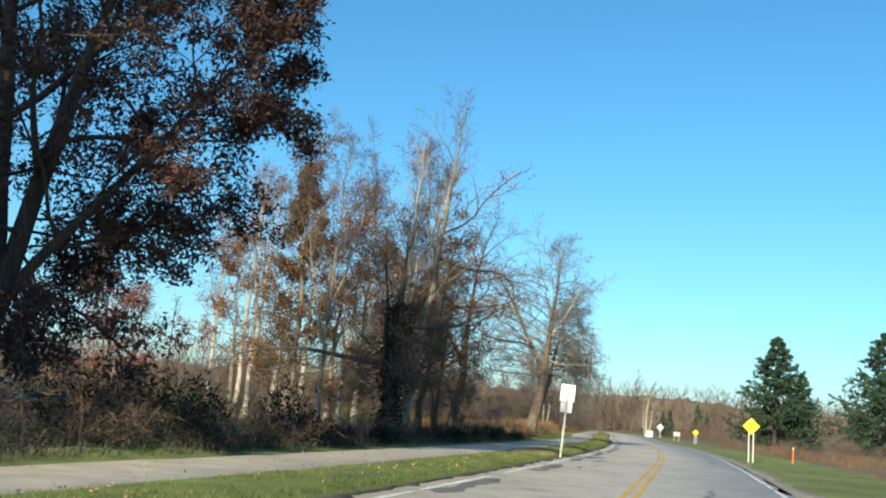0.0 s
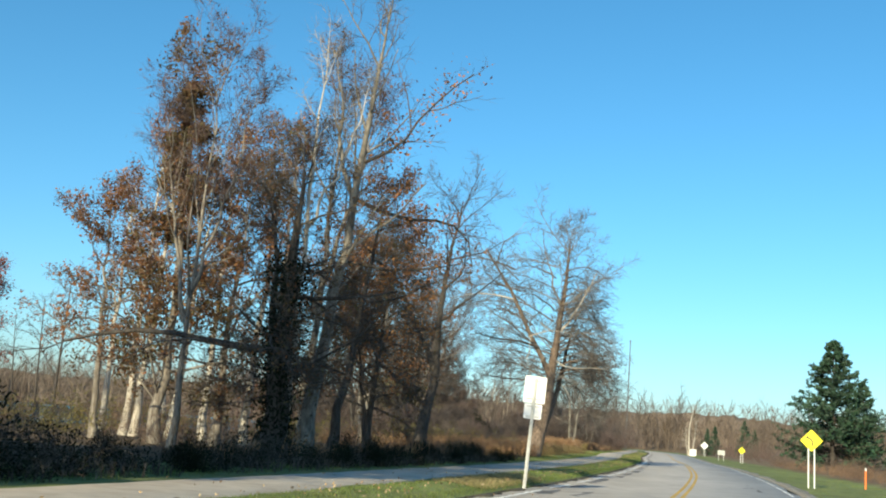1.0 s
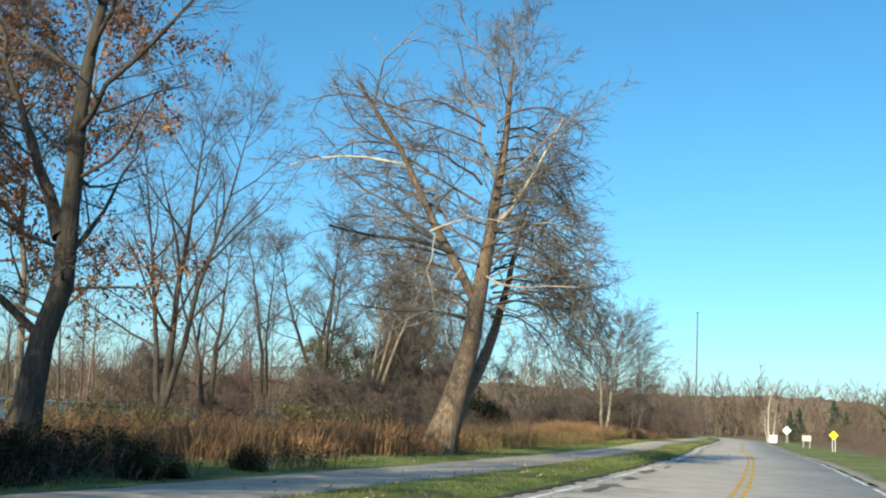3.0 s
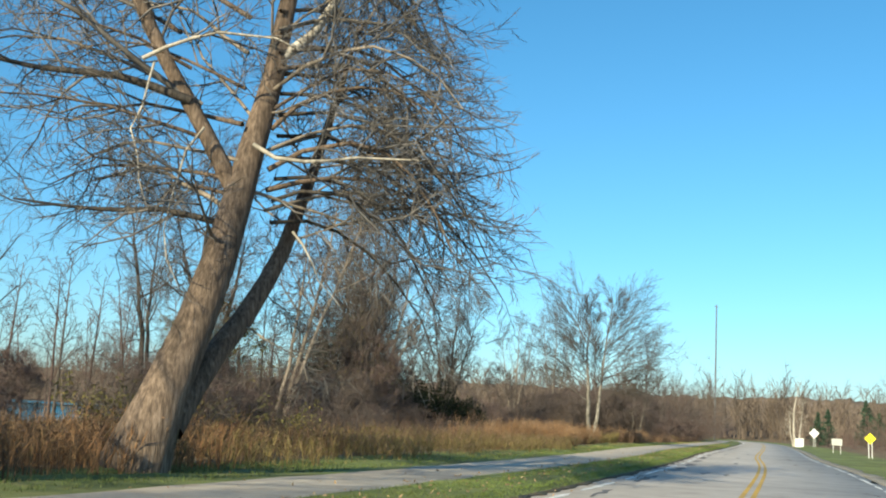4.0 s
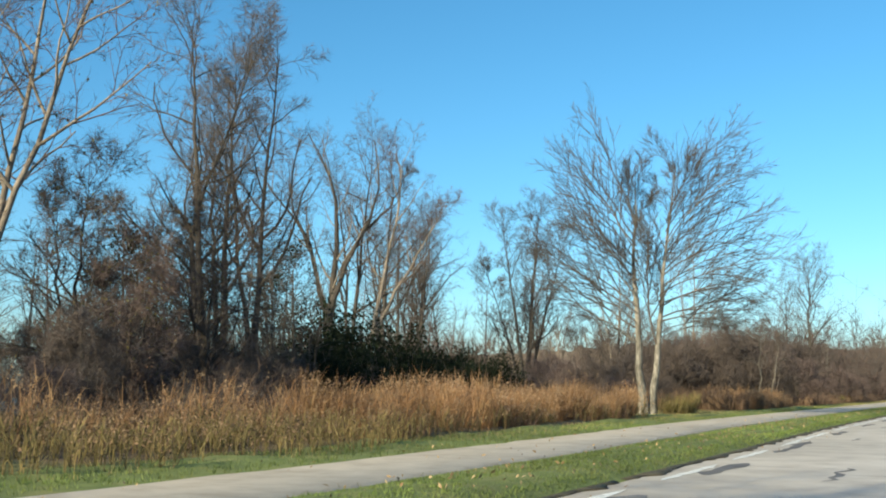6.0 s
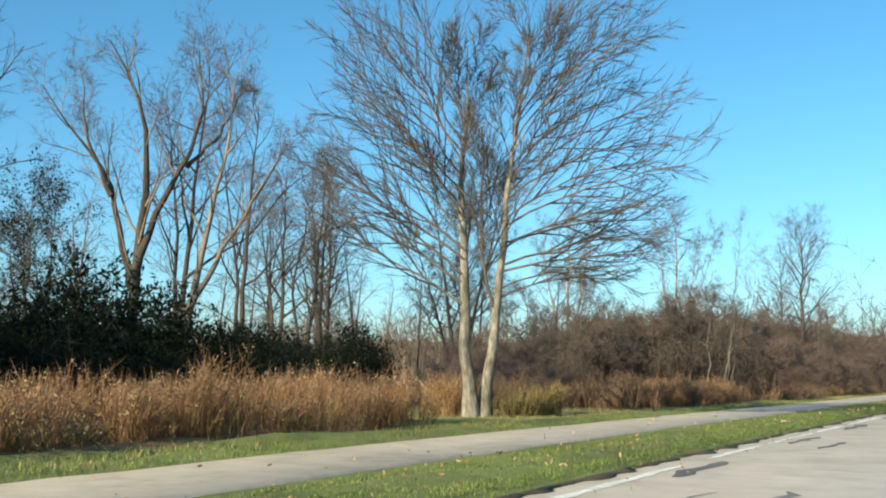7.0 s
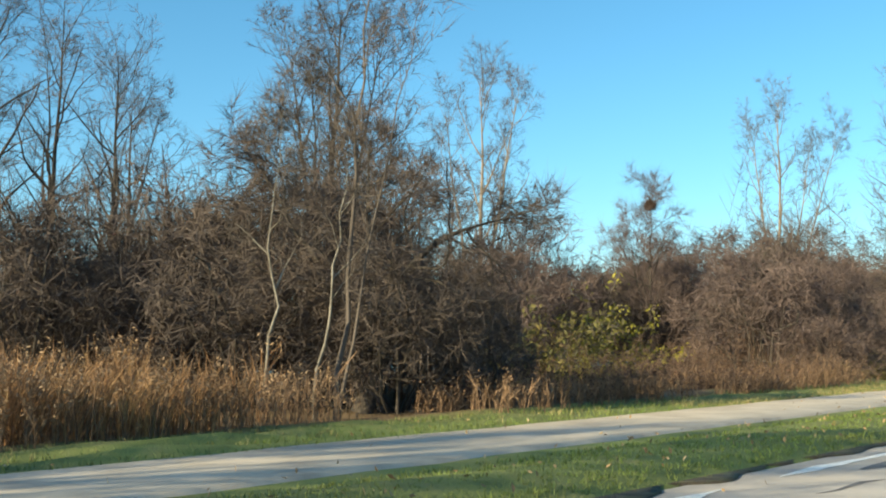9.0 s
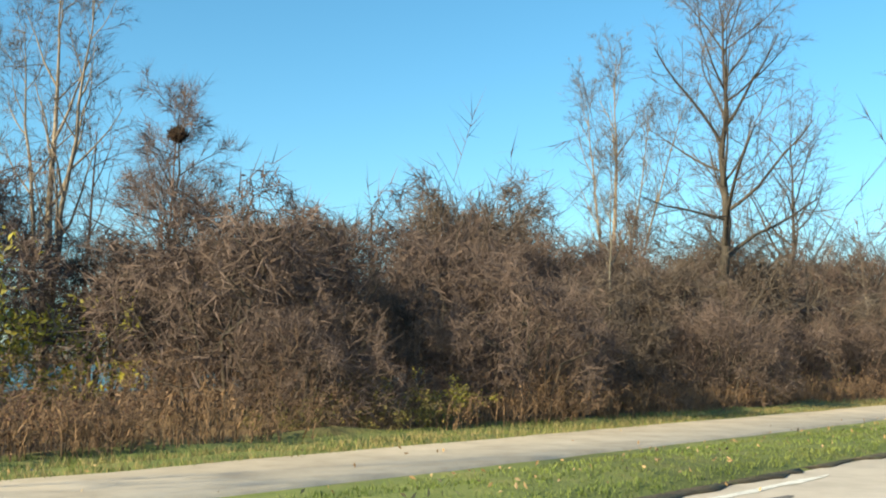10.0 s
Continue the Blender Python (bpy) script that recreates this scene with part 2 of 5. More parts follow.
def offshoots(rng, pts, rad, per, t0, t1, angle, reach, n, slim=0.012, wander=0.12, lift=0.05, keep=0.62, tip=0.3, taper=0.55, flat=0.0):
    """Branches off branches: per of each, between t0 and t1 of its length, at an angle in degrees, reach times its length."""
    c, m, _ = pts.shape
    idx = np.repeat(np.arange(c), per)
    t = t0 + (t1 - t0) * (np.tile((np.arange(per) + 0.5) / per, c) + rng.uniform(-0.5, 0.5, c * per) / per)
    f = np.clip(t, 0, 0.999) * (m - 1)
    i = f.astype(int)
    fr = (f - i)[:, None]
    pos = pts[idx, i] * (1 - fr) + pts[idx, i + 1] * fr
    pr = rad[idx, i] * (1 - fr[:, 0]) + rad[idx, i + 1] * fr[:, 0]
    tan = unit(pts[idx, i + 1] - pts[idx, i])
    length = np.linalg.norm(np.diff(pts, axis=1), axis=2).sum(1)[idx]
    az = rng.uniform(0, 2 * np.pi, c) [idx] + np.tile(np.arange(per) * 2.4, c) + rng.normal(0, 0.5, c * per)
    ref = np.where(np.abs(tan[:, 2:]) > 0.9, np.array([1.0, 0, 0]), np.array([0, 0, 1.0]))
    u = unit(np.cross(tan, ref))
    w = np.cross(tan, u)
    a = np.radians(angle + rng.normal(0, angle * 0.22, c * per))[:, None]
    side = np.cos(az)[:, None] * u + np.sin(az)[:, None] * w * (1 - flat)
    d = unit(np.cos(a) * tan + np.sin(a) * unit(side))
    L = length * reach * (1 - taper * t) * rng.uniform(0.65, 1.3, c * per)
    out = np.zeros((c * per, n, 3))
    out[:, 0] = pos
    for k in range(1, n):
        out[:, k] = out[:, k - 1] + d * (L / (n - 1))[:, None]
        d = unit(d + rng.normal(0, wander, d.shape) + np.array([0, 0, lift]))
    r0 = np.minimum(pr * keep, np.maximum(L * slim, 0.004))
    r = r0[:, None] * np.linspace(1, tip, n)[None]
    return out, r


def flakes(rng, centres, size, name, long=1.4, droop=0.0):
    """Small folded leaves at the given places."""
    c = len(centres)
    a = unit(rng.normal(0, 1, (c, 3)) + np.array([0, 0, -droop]))
    b = unit(np.cross(a, rng.normal(0, 1, (c, 3))))
    nn = np.cross(a, b)
    s = size * rng.uniform(0.6, 1.4, (c, 1))
    v = np.stack([centres - a * s * long, centres + b * s * 0.6 + nn * s * 0.25, centres + a * s * long, centres - b * s * 0.6 + nn * s * 0.25], 1)
    f = np.arange(c * 4).reshape(c, 4)
    tri = np.concatenate([f[:, [0, 1, 2]], f[:, [0, 2, 3]]])
    return mesh_from(name, v.reshape(-1, 3), tri)


def slivers(rng, pts, per, length, width, name, bend=0.5, t0=0.15):
    """The finest twigs or blades: thin tapering spikes off branches."""
    c, n, _ = pts.shape
    i = np.repeat(np.arange(c), per)
    f = rng.uniform(t0, 0.999, len(i)) * (n - 1)
    k = f.astype(int)
    fr = (f - k)[:, None]
    p = pts[i, k] * (1 - fr) + pts[i, k + 1] * fr
    d = unit(unit(pts[i, k + 1] - pts[i, k]) + rng.normal(0, bend, (len(i), 3)))
    w = unit(np.cross(d, rng.normal(0, 1, d.shape))) * width * rng.uniform(0.6, 1.2, (len(i), 1))
    tip = p + d * length * rng.uniform(0.5, 1.4, (len(i), 1))
    v = np.stack([p - w, p + w, tip], 1).reshape(-1, 3)
    return mesh_from(name, v, np.arange(len(i) * 3).reshape(-1, 3))


def along(rng, pts, count, t0=0.3, spread=0.1):
    """Places strewn along branches."""
    c, n, _ = pts.shape
    i = rng.integers(0, c, count)
    f = rng.uniform(t0, 0.999, count) * (n - 1)
    k = f.astype(int)
    fr = (f - k)[:, None]
    return pts[i, k] * (1 - fr) + pts[i, k + 1] * fr + rng.normal(0, spread, (count, 3))


def stem_line(points, n, rng, wander=0.0):
    """A smooth line of n points through a few given ones."""
    p = np.array(points, float)
    t = np.concatenate([[0], np.cumsum(np.linalg.norm(np.diff(p, axis=0), axis=1))])
    q = np.linspace(0, t[-1], n)
    out = np.stack([np.interp(q, t, p[:, k]) for k in range(3)], 1)
    for _ in range(2):
        out[1:-1] = 0.25 * out[:-2] + 0.5 * out[1:-1] + 0.25 * out[2:]
    out[1:-1] += rng.normal(0, wander, (n - 2, 3)) * np.array([1, 1, 0.2])
    return out


# ---- the lie of the land ----
_y = np.array([-300, 0, 16.5, 33.6, 57.4, 80.9, 95, 117, 132, 150, 175, 197, 260, 320, 380, 440, 520, 900.0])
_x = np.array([-32, 0, 1.6, 2.8, 4.45, 5.6, 5.9, 6.3, 6.3, 5.85, 6.05, 6.3, 6.5, 6.0, 2.0, -9, -42, -250.0])
ROAD_Y = np.arange(-300, 901, 4.0)
ROAD_X = np.interp(ROAD_Y, _y, _x)
for _ in range(6):
    ROAD_X[1:-1] = 0.25 * ROAD_X[:-2] + 0.5 * ROAD_X[1:-1] + 0.25 * ROAD_X[2:]


def line_x(y):
    """The driving line, from which all offsets across the road are counted."""
    return np.interp(y, ROAD_Y, ROAD_X)


PROFILE_D = np.array([-900, -260, -85, -62, -40, -20, -12, -10.2, -7.6, -6.6, -5.9, -5.6, -2, 2.6, 3.4, 5, 12, 20, 60, 200, 900.0])
PROFILE_Z = np.array([-1, -3.5, -3.2, -1.0, 0.1, 0.2, 0.22, 0.18, 0.17, 0.2, 0.12, -0.05, -0.06, -0.05, -0.02, 0.0, 0.15, 0.6, 3.0, 8, 20.0])


def land(x, y):
    d = x - line_x(y)
    return np.interp(d, PROFILE_D, PROFILE_Z)


def strip(name, d0, d1, y0, y1, z, material, step=2.0, wobble=0.0, drop=0.0, rng=None):
    """A ribbon along the road between two offsets, with a small thickness at its edges."""
    y = np.arange(y0, y1 + step * 0.5, step)
    x = line_x(y)
    w0 = w1 = 0
    if wobble:
        soft = np.array([0.25, 0.5, 0.25])
        w0, w1 = (np.convolve(rng.normal(0, wobble * 1.6, len(y)), soft, "same") for _ in range(2))
    zz = np.full(len(y), z)
    row = [np.stack([x + d0 + w0, y, zz - drop], 1), np.stack([x + d0 + w0, y, zz], 1), np.stack([x + d1 + w1, y, zz], 1), np.stack([x + d1 + w1, y, zz - drop], 1)]
    v = np.stack(row, 1).reshape(-1, 3)
    i = (np.arange(len(y) - 1) * 4)[:, None] + np.arange(3)[None]
    q = np.stack([i, i + 1, i + 5, i + 4], -1).reshape(-1, 4)
    return part(name, mesh_from(name, v, q), material)


def build_ground():
    ys = np.concatenate([np.arange(-300, -20, 20.0), np.arange(-20, 300, 1.5), np.arange(300, 900, 20.0), np.arange(900, 3001, 150.0)])
    ds = np.concatenate([[-1500, -900, -500, -260, -180, -120, -85, -72], np.arange(-62, -13, 2.0), np.arange(-13, -5.4, 0.3), [-5.2, -2, 0, 2.4, 2.8, 3.2, 3.6, 4.2, 5, 6, 8, 10, 12, 15, 20, 30, 45, 60, 100, 200, 500, 900, 1500]])
    Y, D = np.meshgrid(ys, ds, indexing="ij")
    X = line_x(Y) + D
    Z = np.interp(D, PROFILE_D, PROFILE_Z)
    rng = np.random.default_rng(3)
    rough = np.where((D < -10.6) | (D > 5), 0.05, np.where((D > -7.4) & (D < -5.8), 0.018, 0.0))
    Z = Z + rng.normal(0, 1, Z.shape) * rough
    Z = Z + np.interp(D, [-90, -75, -66, -56], [0, 1, 1, 0]) * 0.6 * (np.sin(Y * 0.06) + 0.5 * np.sin(Y * 0.17 + 1))
    nx = len(ds)
    i = (np.arange(len(ys) - 1) * nx)[:, None] + np.arange(nx - 1)[None]
    q = np.stack([i, i + 1, i + nx + 1, i + nx], -1).reshape(-1, 4)
    me = mesh_from("ground", np.stack([X, Y, Z], -1).reshape(-1, 3), q, True)
    mown = np.clip(np.interp(D, [-14, -11.2, -5, 5, 8, 11], [0, 1, 1, 1, 0.8, 0]), 0, 1)
    lawn = np.interp(Y, [153, 156, 169, 174], [0, 1, 1, 0]) * np.interp(D, [-24, -20, -11], [0, 1, 1])
    mown = np.maximum(mown, np.where(D < -10, lawn, 0)).astype(np.float32)
    me.attributes.new("mown", "FLOAT", "POINT").data.foreach_set("value", mown.ravel())
    return tagged(part("ground", me, M_ground), "mown green verge grass fading into brown rough field", "ground", kind="structure")


build_ground()
rng = np.random.default_rng(5)
tagged(strip("road", -5.55, 2.55, -120, 700, 0.0, M_road, drop=0.08), "worn light grey asphalt two-lane road", "road", kind="structure")


def worn_line(d0, d1, y0, y1, seed, gap):
    """A painted edge line with ragged sides and worn-away stretches."""
    r = np.random.default_rng(seed)
    V, F = [], []
    y = y0
    while y < y1:
        n = int(r.integers(6, 26))
        yy = y + 0.4 * np.arange(n + 1)
        x = line_x(yy)
        taper = np.minimum(1, np.minimum(np.arange(n + 1), np.arange(n + 1)[::-1]) / 2 + 0.15)
        mid, half = (d0 + d1) / 2 + r.normal(0, 0.012, n + 1), (d1 - d0) / 2 * r.uniform(0.6, 1.15, n + 1) * taper
        base = len(V)
        for k in range(n + 1):
            V += [(x[k] + mid[k] - half[k], yy[k], 0.005), (x[k] + mid[k] + half[k], yy[k], 0.005)]
        F += [(base + 2 * k, base + 2 * k + 1, base + 2 * k + 3, base + 2 * k + 2) for k in range(n)]
        y = yy[-1] + r.uniform(0.1, gap)
    tagged(part("road_edge_line", mesh_from("road_edge_line", V, F), M_white), "faded broken white edge line on the asphalt", "road marking", kind="structure")


worn_line(-5.20, -5.02, -60, 400, 61, 2.6)
worn_line(2.14, 2.28, -60, 400, 62, 2.0)
tagged(strip("road_centre_line", -1.72, -1.60, -60, 420, 0.005, M_yellow), "worn yellow centre line on the asphalt", "road marking", kind="structure")
tagged(strip("road_centre_line", -1.46, -1.34, -60, 420, 0.005, M_yellow), "worn yellow centre line on the asphalt", "road marking", kind="structure")
tagged(strip("road_shoulder", 2.5, 3.3, -60, 400, 0.0, M_gravel, 1.0, 0.12, 0.05, rng), "pale gravel shoulder beside the asphalt", "road shoulder", kind="structure")
tagged(strip("road_edge_sod", -5.95, -5.5, -60, 300, 0.022, M_sod, 0.25, 0.09, 0.1, rng), "dark broken sod and tar along the road edge", "road edge", kind="structure")


def build_path():
    y = np.arange(-60, 330, 1.0)
    x = line_x(y)
    near, far = np.interp(y, [0, 110, 150, 330], [-7.3, -7.4, -7.85, -7.9]), np.interp(y, [0, 110, 150, 330], [-9.4, -9.6, -10.3, -10.4])
    r = np.random.default_rng(8)
    near, far = near + r.normal(0, 0.035, len(y)), far + r.normal(0, 0.05, len(y))
    z = 0.215
    row = [np.stack([x + far, y, y * 0 + z - 0.06], 1), np.stack([x + far + 0.06, y, y * 0 + z], 1), np.stack([x + near - 0.06, y, y * 0 + z], 1), np.stack([x + near, y, y * 0 + z - 0.06], 1)]
    v = np.stack(row, 1).reshape(-1, 3)
    i = (np.arange(len(y) - 1) * 4)[:, None] + np.arange(3)[None]
    q = np.stack([i, i + 1, i + 5, i + 4], -1).reshape(-1, 4)
    tagged(part("path", mesh_from("path", v, q), M_path), "pale grey asphalt footpath between grass strips", "footpath", kind="structure")


build_path()

bm = bmesh.new()
bmesh.ops.create_grid(bm, x_segments=1, y_segments=1, size=1)
bmesh.ops.scale(bm, vec=(420, 500, 1), verts=bm.verts)
bmesh.ops.translate(bm, vec=(-490, 420, -1.55), verts=bm.verts)
tagged(part("water", bm, M_water), "calm blue-grey lake seen between trees", "lake", kind="structure")


def far_shore():
    r = np.random.default_rng(31)
    y = np.linspace(-200, 1200, 160)
    crest = 0.8 + 0.6 * np.sin(y * 0.02) + r.normal(0, 0.5, len(y))
    v = np.concatenate([np.stack([y * 0 - 640, y, y * 0 - 3], 1), np.stack([y * 0 - 655, y, crest], 1), np.stack([y * 0 - 720, y, y * 0 + 1], 1)])
    n = len(y)
    i = np.arange(n - 1)
    q = np.concatenate([np.stack([i, i + 1, i + n + 1, i + n], 1), np.stack([i + n, i + n + 1, i + 2 * n + 1, i + 2 * n], 1)])
    tagged(part("backdrop", mesh_from("far_shore", v, q), M_farwood), "low wooded far shore across the lake", "far shore", kind="structure")


far_shore()


# ---- trees ----
def bare_tree(name, x, y, label, seed, stems, r0, limbs=9, limb_from=0.35, limb_angle=48, limb_reach=0.42, lift=0.10, branch=6, twig=6, fine=3,
              bark=None, twigs=None, leaves=None, leaf_count=0, leaf_size=0.06, wander=0.10, fine_reach=0.5, extra=(), extra_mat=None, slim=0.016, limb_bark=None, category="tree", group="roadside trees", lower=0, leaf_on=0.3, taper=0.5, thick=1.0, tight=42, near=False, ivy=0.0, extra_leaves=None, tips=4):
    """A tree with trunk, limbs, twigs and leaves. stems: lists of points of each trunk, from its base; extra: hand-laid limbs as (points, radius) or (points, radius, bark)."""
    rng = np.random.default_rng(seed)
    bark, twigs = bark or M_bark, twigs or M_twig
    root = new(name)
    root.location = (x, y, float(land(x, y)) - 0.05)
    tagged(root, label, category, group)
    n = 12
    sp = np.stack([stem_line(s, n, rng, 0.05) for s in stems])
    flare = np.linspace(1, 0.08, n)
    flare[0] *= 1.5
    flare[1] *= 1.08
    sr = np.stack([np.full(n, r) * flare for r in (r0 if isinstance(r0, (list, tuple)) else [r0] * len(stems))])
    for k in range(len(sp)):
        part("trunk", tubes([(sp[k:k + 1], sr[k:k + 1], 10)], "trunk"), bark, root)
    lp, lr = offshoots(rng, sp, sr, limbs, limb_from, 0.98, limb_angle, limb_reach, 7, slim, wander, lift, 0.7, 0.3, taper)
    l2, r2 = offshoots(rng, sp, sr, tips, 0.86, 0.995, 26, limb_reach * 0.55, 7, 0.012, wander, lift, 0.9, 0.3, 0.1)
    lp, lr = np.concatenate([lp, l2]), np.concatenate([lr, r2])
    if lower:
        l2, r2 = offshoots(rng, sp, sr, lower, 0.22, max(limb_from, 0.3), 75, limb_reach * 0.6, 7, 0.012, wander, -0.06, 0.4, 0.3, 0.2)
        lp, lr = np.concatenate([lp, l2]), np.concatenate([lr, r2])
    if extra:
        ep = np.stack([stem_line(e[0], 7, rng, 0.06) for e in extra])
        er = np.stack([e[1] * np.linspace(1, 0.3, 7) for e in extra])
        for k in range(len(ep)):
            part("limb", tubes([(ep[k:k + 1], er[k:k + 1], 7)], "limb"), extra[k][2] if len(extra[k]) > 2 else extra_mat or bark, root)
    for k in range(len(lp)):
        part("limb", tubes([(lp[k:k + 1], lr[k:k + 1], 6)], "limb"), limb_bark or bark, root)
    if extra_leaves:
        part("foliage", flakes(rng, along(rng, ep, extra_leaves[1], 0.25, 0.34), 0.05, "foliage"), extra_leaves[0], root)
    if extra:
        lp, lr = np.concatenate([lp, ep]), np.concatenate([lr, er])
    bp, br = offshoots(rng, lp, lr, branch, 0.2, 0.98, tight, 0.5, 5, 0.011, wander * 1.2, lift * 0.8, 0.65, 0.35, 0.45)
    tp, tr = offshoots(rng, np.concatenate([bp]), br, twig, 0.15, 0.98, tight - 2, 0.5, 3 if near or y < 100 else 2, 0.010, wander * 1.4, lift * 0.6, 0.7, 0.4, 0.4)
    bunch = [(bp, br * thick, 4), (tp, np.maximum(tr, 0.006) * thick, 3)]
    top = tp
    if fine:
        part("twig_spray", slivers(rng, tp, fine * 3, 0.42 * fine_reach * 2, 0.005 * thick, "twig_spray", 0.55 * tight / 42), twigs, root)["kind"] = "stuff"
        top = tp
    part("crown", tubes(bunch, "crown"), twigs, root)
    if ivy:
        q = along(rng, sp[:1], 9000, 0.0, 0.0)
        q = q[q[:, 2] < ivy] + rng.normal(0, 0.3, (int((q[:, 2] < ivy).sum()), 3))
        part("ivy", flakes(rng, q, 0.055, "ivy"), M_leafe_shade, root, "dark evergreen vine leaves on the trunk")
    if leaf_count:
        part("foliage", flakes(rng, along(rng, top, int(leaf_count * 1.4), leaf_on, 0.16), leaf_size * 0.68, "foliage"), leaves, root)
    return root


def shrub(name, label, seed, height, width, stems, bark, twig=5, fine=3, leaves=None, leaf_count=0, leaf_size=0.05, upright=1.0, category="shrub", group="thicket shrubs", x=0, y=0):
    """Many thin arching stems from a common foot, with twigs and a few leaves."""
    rng = np.random.default_rng(seed)
    root = new(name)
    root.location = (x, y, float(land(x, y)) - 0.05)
    tagged(root, label, category, group)
    n = 5
    a = rng.uniform(0, 2 * np.pi, stems)
    rr = np.sqrt(rng.uniform(0, 1, stems))
    p = np.zeros((stems, n, 3))
    p[:, 0] = np.stack([np.cos(a) * rr * width * 0.28, np.sin(a) * rr * width * 0.28, np.zeros(stems)], 1)
    out = np.stack([np.cos(a), np.sin(a)], 1) * (rr * 0.75 / upright)[:, None]
    d = unit(np.concatenate([out + rng.normal(0, 0.15, (stems, 2)), np.ones((stems, 1))], 1))
    L = height * rng.uniform(0.6, 1.0, stems)
    for k in range(1, n):
        p[:, k] = p[:, k - 1] + d * (L / (n - 1))[:, None]
        d = unit(d + rng.normal(0, 0.24, d.shape) + np.concatenate([out * 0.26, np.full((stems, 1), -0.07)], 1))
    r = (0.003 + 0.0017 * height) * rng.uniform(0.5, 1.1, stems)[:, None] * np.linspace(1, 0.3, n)[None]
    tp, tr = offshoots(rng, p, r, twig, 0.12, 0.99, 50, 0.30, 2, 0.012, 0.22, 0.03, 0.8, 0.4, 0.4)
    bunch = [(p, r, 3), (tp, np.maximum(tr * 0.8, 0.004), 3)]
    top = tp
    if fine:
        part("twig_spray", slivers(rng, tp, fine * 4, 0.045 * height + 0.12, 0.003 + 0.0005 * height, "twig_spray", 0.8), bark, root)["kind"] = "stuff"
    part("tangle", tubes(bunch, "tangle"), bark, root)
    if leaves is M_leafe_shade:
        q = unit(rng.normal(0, 1, (leaf_count, 3)))
        q[:, 2] = np.abs(q[:, 2])
        bulge = np.array([noise.noise(Vector(v * 2.6) + Vector((seed, 0, 0))) for v in q])
        q *= (rng.uniform(0, 1, leaf_count) ** 0.45 * (0.85 + 0.45 * bulge))[:, None] * np.array([width * 0.52, width * 0.52, height * 0.92])
        part("foliage", flakes(rng, q, leaf_size, "foliage", 1.7), leaves, root)
    elif leaf_count:
        part("foliage", flakes(rng, along(rng, top, leaf_count, 0.1, 0.12), leaf_size * 0.75, "foliage"), leaves, root)
    return root


def dome_shrub(name, label, seed, height, width, stems, bark, twigs, spray=5, leaves=None, leaf_count=0, leaf_size=0.05, x=0, y=0, rough=0.42):
    """A dense rounded thicket bush: crooked stems, limbs and twigs that fill a bulging dome down to the ground."""
    rng = np.random.default_rng(seed)
    root = new(name)
    root.location = (x, y, float(land(x, y)) - 0.05)
    tagged(root, label, "shrub", "thicket shrubs")
    size = np.array([width * 0.5, width * 0.5, height])

    def mould(q):
        e = q.reshape(-1, 3) / size
        rad = np.linalg.norm(e, axis=1)
        lim = np.array([0.86 + rough * noise.noise(Vector(v) * 2.4 + Vector((seed * 3.7, 0, 0))) for v in unit(e)])
        e *= np.where(rad > lim, lim / np.maximum(rad, 1e-6) * rng.uniform(0.93, 1.05, len(rad)), 1.0)[:, None]
        out = e * size
        out[:, 2] = np.maximum(out[:, 2], 0.02)
        return out.reshape(q.shape)

    n = 6
    a = np.arange(stems) * 2.4 + rng.normal(0, 0.3, stems)
    el = np.radians(rng.uniform(12, 85, stems))
    goal = np.stack([np.cos(a) * np.cos(el), np.sin(a) * np.cos(el), np.sin(el)], 1) * size * 0.85
    foot = np.stack([np.cos(a), np.sin(a), a * 0], 1) * rng.uniform(0, 0.16, (stems, 1)) * width
    t = np.linspace(0, 1, n)[None, :, None]
    p = foot[:, None] * (1 - t) + goal[:, None] * t
    p[:, :, 2] += (np.sin(t[..., 0] * np.pi) * 0.10 * height)
    p[:, 1:] += rng.normal(0, 0.035 * height, (stems, n - 1, 3))
    r = (0.014 + 0.008 * height) * rng.uniform(0.5, 1.1, stems)[:, None] * np.linspace(1, 0.3, n)[None]
    lp, lr = offshoots(rng, p, r, 7, 0.15, 0.98, 62, 0.55, 5, 0.011, 0.26, 0.03, 0.7, 0.35, 0.35)
    bp, br = offshoots(rng, lp, lr, 6, 0.15, 0.98, 52, 0.50, 3, 0.010, 0.26, 0.02, 0.7, 0.4, 0.35)
    tp, tr = offshoots(rng, bp, br, 4, 0.15, 0.98, 52, 0.62, 2, 0.010, 0.25, 0.02, 0.8, 0.5, 0.3)
    p, lp, bp, tp = mould(p), mould(lp), mould(bp), mould(tp)
    part("framework", tubes([(p, r, 5), (lp, lr, 3)], "framework"), bark, root)
    part("tangle", tubes([(bp, np.maximum(br, 0.006), 3), (tp, np.maximum(tr * 0.8, 0.005), 3)], "tangle"), twigs, root)
    part("twig_spray", slivers(rng, tp, spray, 0.07 * height + 0.10, 0.009, "twig_spray", 0.8), twigs, root)["kind"] = "stuff"
    if leaf_count:
        part("foliage", flakes(rng, along(rng, tp, leaf_count, 0.1, 0.1), leaf_size, "foliage"), leaves, root)
    return root


def view_plane(points, degrees, back=0.0):
    """Points (across, height) or (across, height, depth) set out in an upright plane turned by some degrees."""
    c, q = math.cos(radians(degrees)), math.sin(radians(degrees))
    deep = [(p[0], p[1], back + (p[2] if len(p) > 2 else 0)) for p in points]
    return [(u * c - v * q, u * q + v * c, z) for u, z, v in deep]


